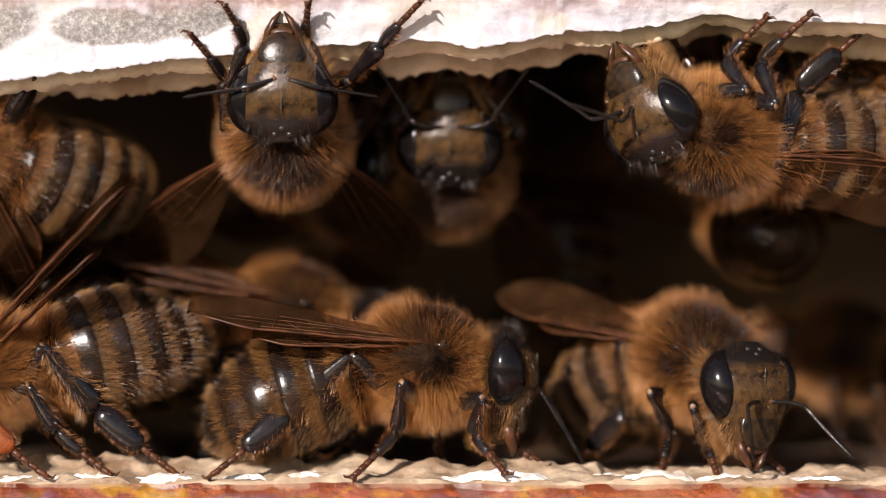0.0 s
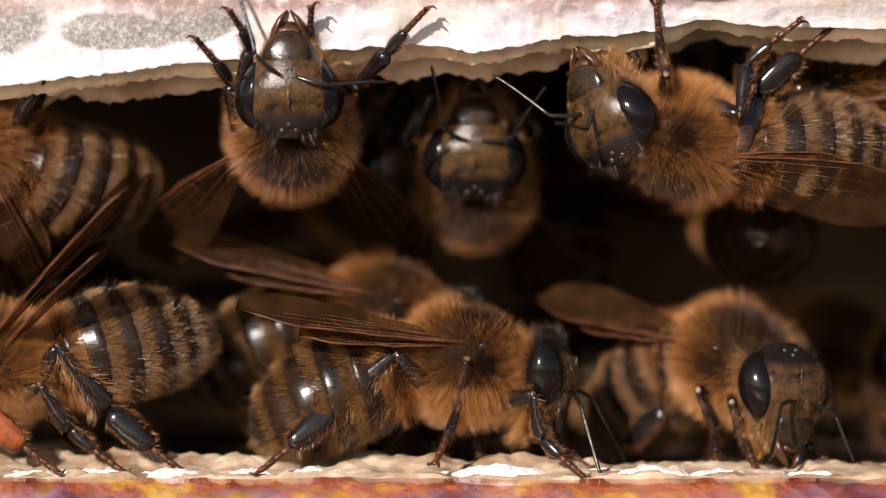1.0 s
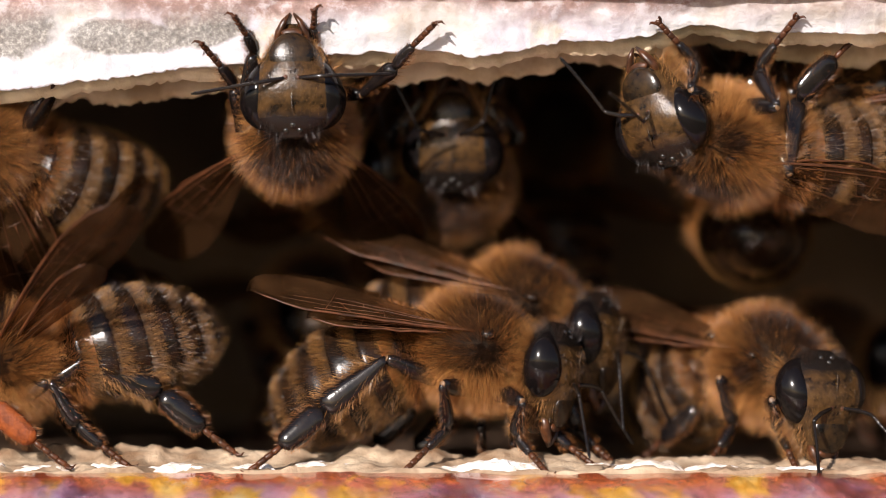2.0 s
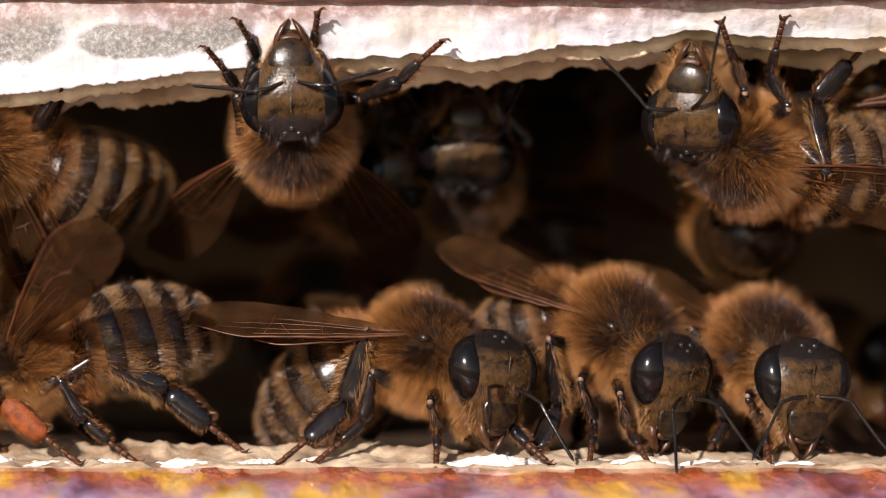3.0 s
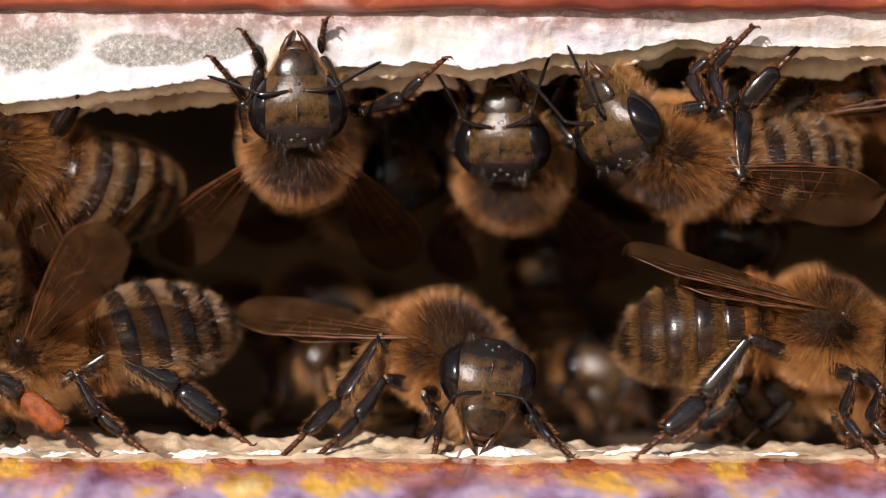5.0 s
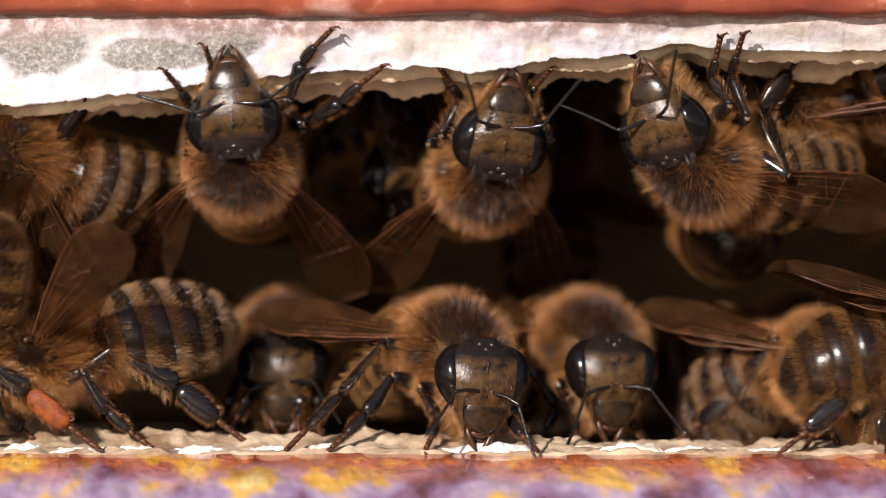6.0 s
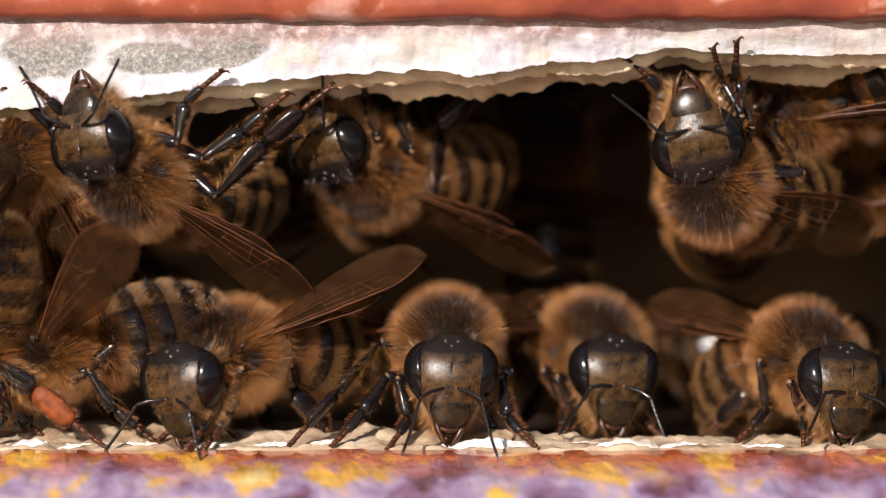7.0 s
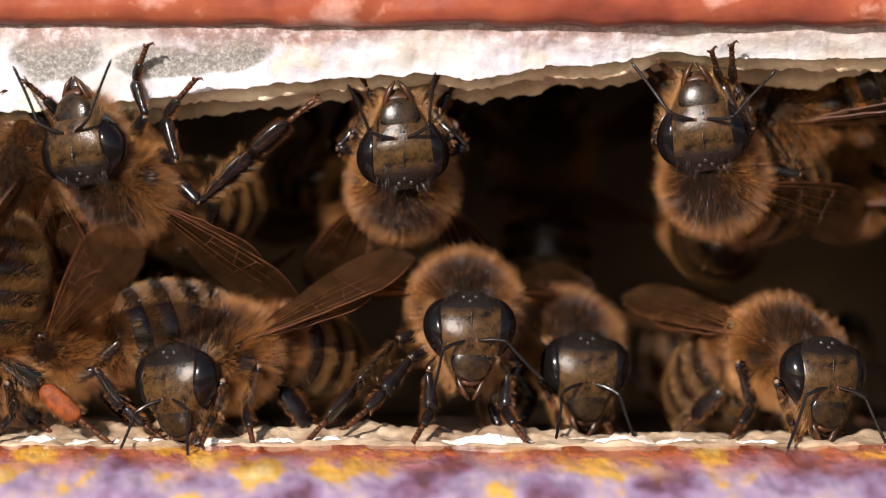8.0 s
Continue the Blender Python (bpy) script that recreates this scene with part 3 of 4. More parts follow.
LEG = (("fore", Vector((1.15, 0.75, -1.45)), 2.0, 1.75, 2.1), ("mid", Vector((0.1, 0.85, -1.55)), 2.2, 2.1, 2.5), ("hind", Vector((-1.0, 0.85, -1.45)), 2.7, 3.2, 3.7))


def limb(length, prof, flat, bristle, blen, mats, lean=(0.6, 0, 0), joint=False):
    """A leg joint along +x with its bristles; prof: (place 0..1, radius)."""
    xs = np.linspace(0, 1, 14)
    rad = [interp(x, prof) for x in xs]
    v, f = tube([(length * x, 0, 0.04 * math.sin(math.pi * x)) for x in xs], rad, 12, flat)
    pieces = [(v, f, 0)]
    if bristle:
        x = rng.uniform(0.08, 0.97, bristle)
        a = rng.choice((math.pi / 2, -math.pi / 2), bristle) + rng.normal(0, 0.55, bristle)
        r = np.array([interp(q, prof) for q in x])
        n = np.stack([np.zeros(bristle), np.cos(a), np.sin(a)], 1)
        p = np.stack([x * length, r * flat * np.cos(a), r * np.sin(a)], 1)
        hv, hf = hairs(p, n, blen * 0.85, 0.016, lean, 0.2, 0.3)
        pieces.append((hv, hf, 1))
    if joint:   # pale membrane round the knee
        v, f = ball(0.05, 0.14, 0.14, rows=8, cols=10)
        pieces.append((v + (length, 0, 0), f, 2))
    return pieces, mats


def bristled(name, pieces, mats):
    """A mesh of pieces of which those of index 1 are hairs."""
    v, f, m = join(pieces)
    me = mesh_of(name, v, f, mats, m)
    along = me.attributes.new("along", "FLOAT", "POINT")
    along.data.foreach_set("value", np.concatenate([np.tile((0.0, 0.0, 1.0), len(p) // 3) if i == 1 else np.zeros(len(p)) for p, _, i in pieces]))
    return me


def limb_mesh(name, *args):
    pieces, mats = limb(*args)
    return bristled(name, pieces, mats)


def tarsus_mesh(kind, length):
    wide = 0.52 if kind == "hind" else 0.25
    base = length * (0.6 if kind == "hind" else 0.5)
    pieces, _ = limb(base, [(0, 0.10), (0.12, wide * 0.9), (0.5, wide), (0.9, wide * 0.8), (1, 0.1)], 0.5 if kind == "hind" else 0.8, 420 if kind == "hind" else 200, 0.30, None)
    pieces = [(v, f, 0 if i == 0 else 1) for i, (v, f, _) in enumerate(pieces)]
    x = base
    step = (length - base) / 4
    for k in range(4):
        v, f = tube([(x, 0, -0.01 * k), (x + step * 0.35, 0, 0.01 - 0.02 * k), (x + step * 0.85, 0, -0.03 * k), (x + step, 0, -0.03 * k)], [0.11, 0.125, 0.135 - 0.008 * k, 0.115], 8)
        pieces.append((v, f, 2))
        x += step
    q = rng.uniform(base, length, 90)
    a = rng.uniform(0, 2 * math.pi, 90)
    n = np.stack([0 * a, np.cos(a), np.sin(a)], 1)
    hv, hf = hairs(np.stack([q, 0.12 * np.cos(a), 0.12 * np.sin(a) - 0.03], 1), n, 0.2, 0.016, (1.1, 0, 0), 0.2)
    pieces.append((hv, hf, 1))
    for s in (1, -1):
        v, f = tube([(x - 0.06, 0, -0.1), (x + 0.14, 0.14 * s, -0.06), (x + 0.28, 0.22 * s, -0.16), (x + 0.30, 0.22 * s, -0.34)], [0.07, 0.07, 0.05, 0.015], 6)
        pieces.append((v, f, 2))
    v, f = ball(0.14, 0.12, 0.07, rows=6, cols=8)
    pieces.append((v + (x + 0.1, 0, -0.12), f, 2))
    return bristled("tarsus", pieces, [LEG_CHITIN, FUR_GOLD, FOOT])


def wing_edges(u, length, chord):
    """Leading and trailing edge of a wing at u along it, as offsets across."""
    lead = 0.10 * length * math.sin(math.pi * u) * 0.25 - 0.02 * length * u * u
    c = chord * interp(u, [(0, 0.12), (0.08, 0.22), (0.3, 0.52), (0.55, 0.84), (0.72, 0.95), (0.82, 0.9), (0.9, 0.74), (0.95, 0.54), (0.98, 0.33), (1, 0.02)])
    lead -= 0.34 * chord * (max(0, u - 0.72) / 0.28) ** 2
    return lead, lead - c


def wing_meshes(length, chord, s):
    """A wing along -x, its chord towards the middle of the body; membrane and veins."""
    rows, cols = 46, 16

    def at(u, f):
        a, b = wing_edges(u, length, chord)
        y = a + (b - a) * f
        z = 0.10 * chord * math.sin(f * 5.5 + 2 * u) * 0.28 + 0.05 * fbm(u * 6, f * 3, chord) - 0.12 * u * u
        return np.array((-length * u, s * y, z))
    v = [at(i / rows, j / cols) for i in range(rows + 1) for j in range(cols + 1)]
    membrane = mesh_of("membrane", np.array(v) * MM, grid_faces(rows + 1, cols + 1), [WING])
    pieces = []
    lines = [[(u, 0.0) for u in np.linspace(0, 0.97, 24)], [(u, 0.10) for u in np.linspace(0.02, 0.72, 20)],
             [(u, 0.36 + 0.14 * math.sin(u * 3)) for u in np.linspace(0.04, 0.8, 20)], [(u, 0.7 - 0.1 * u) for u in np.linspace(0.08, 0.62, 16)],
             [(0.42, f) for f in np.linspace(0.1, 0.48, 6)], [(0.55 + 0.1 * f, f) for f in np.linspace(0.1, 0.5, 6)],
             [(0.68 - 0.08 * f, f) for f in np.linspace(0.1, 0.9, 10)], [(0.5, f) for f in np.linspace(0.48, 0.64, 4)],
             [(u, 0.28) for u in np.linspace(0.42, 0.86, 12)]]
    for k, line in enumerate(lines):
        pts = [at(u, f) + (0, 0, 0.01) for u, f in line]
        r0 = (0.07, 0.038, 0.026, 0.022)[k] if k < 4 else 0.016
        pieces.append(tube(pts, [r0 * (1 - 0.6 * i / len(pts)) for i in range(len(pts))], 6) + (0,))
    v, f, m = join(pieces)
    return membrane, mesh_of("veins", v, f, [BROWN], m)


def scaled(me):
    me.transform(Matrix.Diagonal((*HEAD_SCALE, 1)))
    return me


def build_bee(dense=1.0):
    """One honeybee as an empty with all its parts; the key "role" tells the moving ones apart."""
    bee = new("honeybee")
    body, fur = thorax_meshes(dense)
    thorax = part("thorax", body, bee)
    tagged(part("fur", fur, thorax, "dense tawny thorax fur"), kind="stuff")
    sv, sf = ball(0.5, 0.95, 0.3, rows=10, cols=16)
    part("scutellum", mesh_of("scutellum", (sv + (-1.45, 0, 1.3)) * MM, sf, [THORAX]), thorax)
    tv, tf = ball(0.36, 0.24, 0.22, rows=10, cols=14)
    cv, cf = ball(0.5, 0.32, 0.5, rows=10, cols=12)
    for s in (1, -1):
        part("tegula", mesh_of("tegula", (tv + (0.55, 1.74 * s, 0.66)) * MM, tf, [CHITIN]), thorax, "shiny scale over the wing root")
        for hx in (1.15, 0.1, -1.0):
            part("coxa", mesh_of("coxa", (cv + (hx, 0.72 * s, -1.5)) * MM, cf, [CHITIN]), thorax)
    body, fur = tail_meshes(dense)
    tail = part("abdomen", body, bee, "dark abdomen with pale hair bands")
    tagged(part("fur", fur, tail), kind="stuff")
    tail["role"] = "tail"
    body, fur = head_meshes(dense)
    head = part("head", scaled(body), bee)
    head["role"] = "head"
    tagged(part("fur", scaled(fur), head), kind="stuff")
    whip = antenna_mesh()
    for s, side in ((1, "l"), (-1, "r")):
        part("eye", scaled(eye_mesh(s)), head, "glossy black compound eye")
        part("mandible", scaled(mandible_mesh(s)), head)
        a = part("antenna", whip, head, "thin black jointed antenna")
        a["role"] = "antenna_" + side
    for x, y, z in ((0.50, 0, 1.16), (0.32, 0.26, 1.31), (0.32, -0.26, 1.31)):
        v, f = ball(0.11, 0.12, 0.11, rows=8, cols=12)
        part("ocellus", scaled(mesh_of("ocellus", (v + (x, y, z)) * MM, f, [OCELLUS])), head)
    for kind, hip, a, b, c in LEG:
        hind = kind == "hind"
        femur = limb_mesh("leg", a, [(0, 0.16), (0.2, 0.36), (0.55, 0.37), (0.85, 0.27), (0.97, 0.22), (1, 0.12)], 0.72, 260, 0.42, [LEG_CHITIN, FUR_GOLD, JOINT], (0.6, 0, 0), True)
        wide = 0.52 if hind else 0.36
        tibia = limb_mesh("tibia", b, [(0, 0.12), (0.06, 0.20), (0.3, wide * 0.62), (0.6, wide * 0.88), (0.85, wide), (0.97, wide * 0.84), (1, 0.2)], 0.42 if hind else 0.8, 620 if hind else 220, 0.66 if hind else 0.32, [LEG_CHITIN, FUR_PALE if hind else FUR_GOLD])
        tarsus = tarsus_mesh(kind, c)
        for side in ("l", "r"):
            leg = part("leg", femur, bee, "glossy black leg")
            leg["role"] = kind + "_" + side
            for nm, me in (("tibia", tibia), ("tarsus", tarsus)):
                q = part(nm, me, leg, "reddish brown foot" if nm == "tarsus" else "")
                q["role"] = nm
    for s, side in ((1, "l"), (-1, "r")):
        for nm, ln, ch in (("forewing", 9.3, 3.0), ("hindwing", 6.2, 1.9)):
            membrane, veins = wing_meshes(ln, ch, s)
            w = part(nm, membrane, bee, "brown translucent wing")
            w["role"] = nm + "_" + side
            part("venation", veins, w)
    return bee


# ---- the bees; those deep in the shade have thinner fur ----
first_bee, first_deep = build_bee(), build_bee(0.45)
herd = [first_bee] + [copy_thing(first_bee, Matrix()) for _ in range(10)]
deep = [first_deep] + [copy_thing(first_deep, Matrix()) for _ in range(6)]
bee_hanging_front = tagged(herd[0], "tawny honeybee hanging upside down from the white ledge", "honeybee", "bees at the hive entrance")
bee_hanging_side = tagged(herd[1], "brown honeybee clinging upside down, showing its flank", "honeybee", "bees at the hive entrance")
bee_shaded = tagged(herd[2], "dark honeybee hanging in the shade behind the ledge", "honeybee", "bees at the hive entrance")
bee_tail_out = tagged(deep[0], "dark honeybee hanging deep inside, abdomen tip outward", "honeybee", "bees at the hive entrance")
bee_ledge_flank = tagged(herd[3], "amber winged honeybee hanging beside the white ledge", "honeybee", "bees at the hive entrance")
bee_edge = tagged(herd[4], "honeybee at the entrance edge with amber hind foot", "honeybee", "bees at the hive entrance")
for o in bee_edge.children_recursive:   # this one shows the rusty pollen brush of its hind foot
    if o.name.startswith("tarsus") and o.parent["role"] == "hind_l":
        o.data = o.data.copy()
        o.data.materials[0] = BRUSH
        tagged(o, "rust-red brush of the hind foot")
bee_striped = tagged(herd[5], "banded honeybee standing on the floor, brown wing held up", "honeybee", "bees at the hive entrance")
bee_walker = tagged(herd[6], "golden brown honeybee walking across the hive floor", "honeybee", "bees at the hive entrance")
bee_left_guard = tagged(herd[7], "honeybee with tawny collar coming out over the floor", "honeybee", "bees at the hive entrance")
bee_right_guard = tagged(herd[8], "brown honeybee standing half turned on the floor", "honeybee", "bees at the hive entrance")
bee_passing = tagged(herd[9], "honeybee passing along the floor with glossy hind legs", "honeybee", "bees at the hive entrance")
bee_late_guard = tagged(herd[10], "dark honeybee stepping out of the shade onto the floor", "honeybee", "bees at the hive entrance")
bee_deep_wings = tagged(deep[1], "shaded honeybee hanging deep inside, wings outward", "honeybee", "bees at the hive entrance")
bee_deep_corner = tagged(deep[2], "shaded honeybee behind the clinging one", "honeybee", "bees at the hive entrance")
bee_deep_striped = tagged(deep[3], "banded honeybee deep in the shade on the floor", "honeybee", "bees at the hive entrance")
bee_deep_floor = tagged(deep[4], "dark honeybee far back on the hive floor", "honeybee", "bees at the hive entrance")
bee_deep_side = tagged(deep[5], "dim honeybee hanging deep inside along the ceiling", "honeybee", "bees at the hive entrance")
bee_deep_back = tagged(deep[6], "dim honeybee far inside under the ceiling", "honeybee", "bees at the hive entrance")


# ---- how a bee holds itself ----
def glide(rows, t):
    """Values at t from rows (t, values...), eased by a monotone cubic."""
    ts = [r[0] for r in rows]
    if t <= ts[0] or len(rows) == 1:
        return list(rows[0][1:])
    if t >= ts[-1]:
        return list(rows[-1][1:])
    i = max(k for k in range(len(ts) - 1) if ts[k] <= t)
    out = []
    for c in range(1, len(rows[0])):
        def slope(k):
            if k <= 0 or k >= len(ts) - 1:
                return 0.0
            a = (rows[k][c] - rows[k - 1][c]) / (ts[k] - ts[k - 1])
            b = (rows[k + 1][c] - rows[k][c]) / (ts[k + 1] - ts[k])
            return 0.0 if a * b <= 0 else 2 * a * b / (a + b)
        h = ts[i + 1] - ts[i]
        q = (t - ts[i]) / h
        p0, p1, m0, m1 = rows[i][c], rows[i + 1][c], slope(i) * h, slope(i + 1) * h
        out.append((2 * q ** 3 - 3 * q * q + 1) * p0 + (q ** 3 - 2 * q * q + q) * m0 + (3 * q * q - 2 * q ** 3) * p1 + (q ** 3 - q * q) * m1)
    return out


def turn(yaw, pitch, roll):
    """yaw 0 faces +x, -90 the camera; pitch up lifts the head; roll 180 hangs upside down."""
    return Matrix.Rotation(radians(yaw), 4, "Z") @ Matrix.Rotation(radians(-pitch), 4, "Y") @ Matrix.Rotation(radians(roll), 4, "X")


def body_pose(values):
    x, y, z, yaw, pitch, roll = values
    return Matrix.Translation((x * MM, y * MM, z * MM)) @ turn(yaw, pitch, roll)


def aim(at, way, side):
    """A pose at a point with +x along way and +y near side."""
    x = way.normalized()
    y = (side - x * side.dot(x)).normalized()
    z = x.cross(y)
    m = Matrix((x, y, z)).transposed().to_4x4()
    m.translation = at
    return m


def leg_poses(kind, s, m, foot, up):
    """Femur in the bee's space, tibia and tarsus in the femur's, for a foot in the world (mm)."""
    _, hip, a, b, c = next(q for q in LEG if q[0] == kind)
    inv = m.inverted()
    f = inv @ (Vector(foot) * MM) / MM
    h = Vector((hip.x, hip.y * s, hip.z))
    u = (inv.to_3x3() @ up).normalized()
    out = Vector((f.x - h.x, f.y - h.y, 0)) + Vector((0, s * 0.8, 0))
    out = out.normalized()
    back = (h - f)
    back = back - u * back.dot(u)
    far = back.length
    back = back.normalized() if far > 1e-4 else -out
    ankle = f + u * (c * 0.62) + back * min(c * 0.72, far * 0.6)
    d = ankle - h
    reach = (a + b) * 0.985
    if d.length > reach:
        d = d.normalized() * reach
    if d.length < abs(a - b) + 0.35:
        d = d.normalized() * (abs(a - b) + 0.35)
    ankle = h + d
    L = d.length
    k = (a * a - b * b + L * L) / (2 * L)
    r = math.sqrt(max(0.0, a * a - k * k))
    pole = u * (1.5 if kind == "hind" else 1.0) + Vector((0.3 if kind == "hind" else 0.1, s * (0.4 if kind == "hind" else 0.5), 0))
    pole = pole - d.normalized() * pole.dot(d.normalized())
    knee = h + d.normalized() * k + pole.normalized() * r
    normal = d.cross(pole).normalized()
    m1 = aim(h * MM, knee - h, normal)
    broad = Vector((0, 1, 0)) if kind == "hind" else normal   # the hind shins are flat and face sideways
    m2 = aim(knee * MM, ankle - knee, broad)
    m3 = aim(ankle * MM, f - ankle, broad)
    return m1, m1.inverted() @ m2, m1.inverted() @ m3


STANCE = {"fore": (3.0, 1.6), "mid": (0.7, 2.5), "hind": (-5.0, 2.2)}


def animate(bee, rows, head=((0, 0, -8, 0),), feet=None, whips=((0, 66, -12, -25, 66, -12, -25),), wings=((0, 12, 12, -6, 24, 24),), tail=((0, 0, 22),), support=-8.5, moving=True):
    """Key a bee and its parts. rows: t, x, y, z, yaw, pitch, roll (mm, degrees). head: t, yaw, pitch, roll.
    feet: by role, rows of t, x, y, z that a foot holds; the others step by themselves on the support's height.
    whips: t, then spread, lift and twist of the left and right antenna. tail: t, yaw, pitch. wings: t, spread left and right, lift, twist left and right."""
    feet = feet or {}
    kids = {}
    for o in bee.children_recursive:
        if "role" in o:
            kids[(o.parent["role"] if o["role"] in ("tibia", "tarsus") else "", o["role"])] = o
    times = [round(0.1 * i, 3) for i in range(81)] if moving else [0.0, 8.0]
    hang = support > 0
    phase = rows[0][1]
    up = Vector((0, 0, -1 if hang else 1))
    poses = [body_pose(glide(rows, t)) for t in times]
    walk(bee, [(t, m) for t, m in zip(times, poses)])
    part_times = times[::2] if moving else times
    walk(kids[("", "head")], [(t, Matrix.Translation(HEAD_AT * MM) @ turn(*glide(head, t))) for t in part_times])
    walk(kids[("", "tail")], [(t, Matrix.Translation(TAIL_AT * MM) @ turn(*glide(tail, t), 0)) for t in part_times])
    for i, side in ((0, "l"), (1, "r")):
        s = 1 - 2 * i
        keys = []
        for t in part_times:
            v = glide(whips, t)
            spread, lift, twist = v[3 * i:3 * i + 3]
            if moving:   # the antennae never rest
                spread, lift, twist = spread + 9 * math.sin(5.1 * t + phase + 1.3 * i), lift + 11 * math.sin(4.3 * t + 2 * phase + 2 * i), twist + 14 * math.sin(3.7 * t + phase)
            base = Matrix.Translation(Vector((1.20, 0.25 * s, -0.30)) * MM)
            keys.append((t, base @ Matrix.Rotation(radians(spread * s), 4, "Z") @ Matrix.Rotation(radians(-lift), 4, "Y") @ Matrix.Rotation(radians(twist * s), 4, "X")))
        walk(kids[("", "antenna_" + side)], keys)
        for nm, base, extra in (("forewing", Vector((0.35, 1.62, 0.72)), 0), ("hindwing", Vector((-0.35, 1.5, 0.6)), 4)):
            keys = []
            for t in (part_times if len(wings) > 1 else (0.0, 8.0)):
                w = glide(wings, t)
                keys.append((t, Matrix.Translation(Vector((base.x, base.y * s, base.z)) * MM) @ Matrix.Rotation(radians(-(w[i] + extra) * s), 4, "Z")
                             @ Matrix.Rotation(radians(w[2] - extra), 4, "Y") @ Matrix.Rotation(radians(-w[3 + i] * s), 4, "X")))
            walk(kids[("", nm + "_" + side)], keys)
    for n, (kind, *_) in enumerate(LEG):
        for i, side in ((0, "l"), (1, "r")):
            s = 1 - 2 * i
            role = kind + "_" + side
            hold, keys = None, ([], [], [])
            for q, (t, m) in enumerate(zip(times, poses)):
                if role in feet:
                    foot = Vector(glide(feet[role], t))
                else:
                    fx, fy = STANCE[kind]
                    want = m @ (Vector((fx, fy * s, 0)) * MM) / MM
                    ahead = poses[min(q + 3, len(poses) - 1)] @ (Vector((fx, fy * s, 0)) * MM) / MM
                    want.z = ahead.z = support
                    if hold is None:
                        hold = want
                    elif (hold - want).length > (1.0 if (n + i) % 2 else 1.5):
                        hold = ahead
                    foot = hold
                for k, p in zip(keys, leg_poses(kind, s, m, foot, up)):
                    k.append((t, p))
            for ob, k in zip((kids[("", role)], kids[(role, "tibia")], kids[(role, "tarsus")]), keys):
                walk(ob, k)

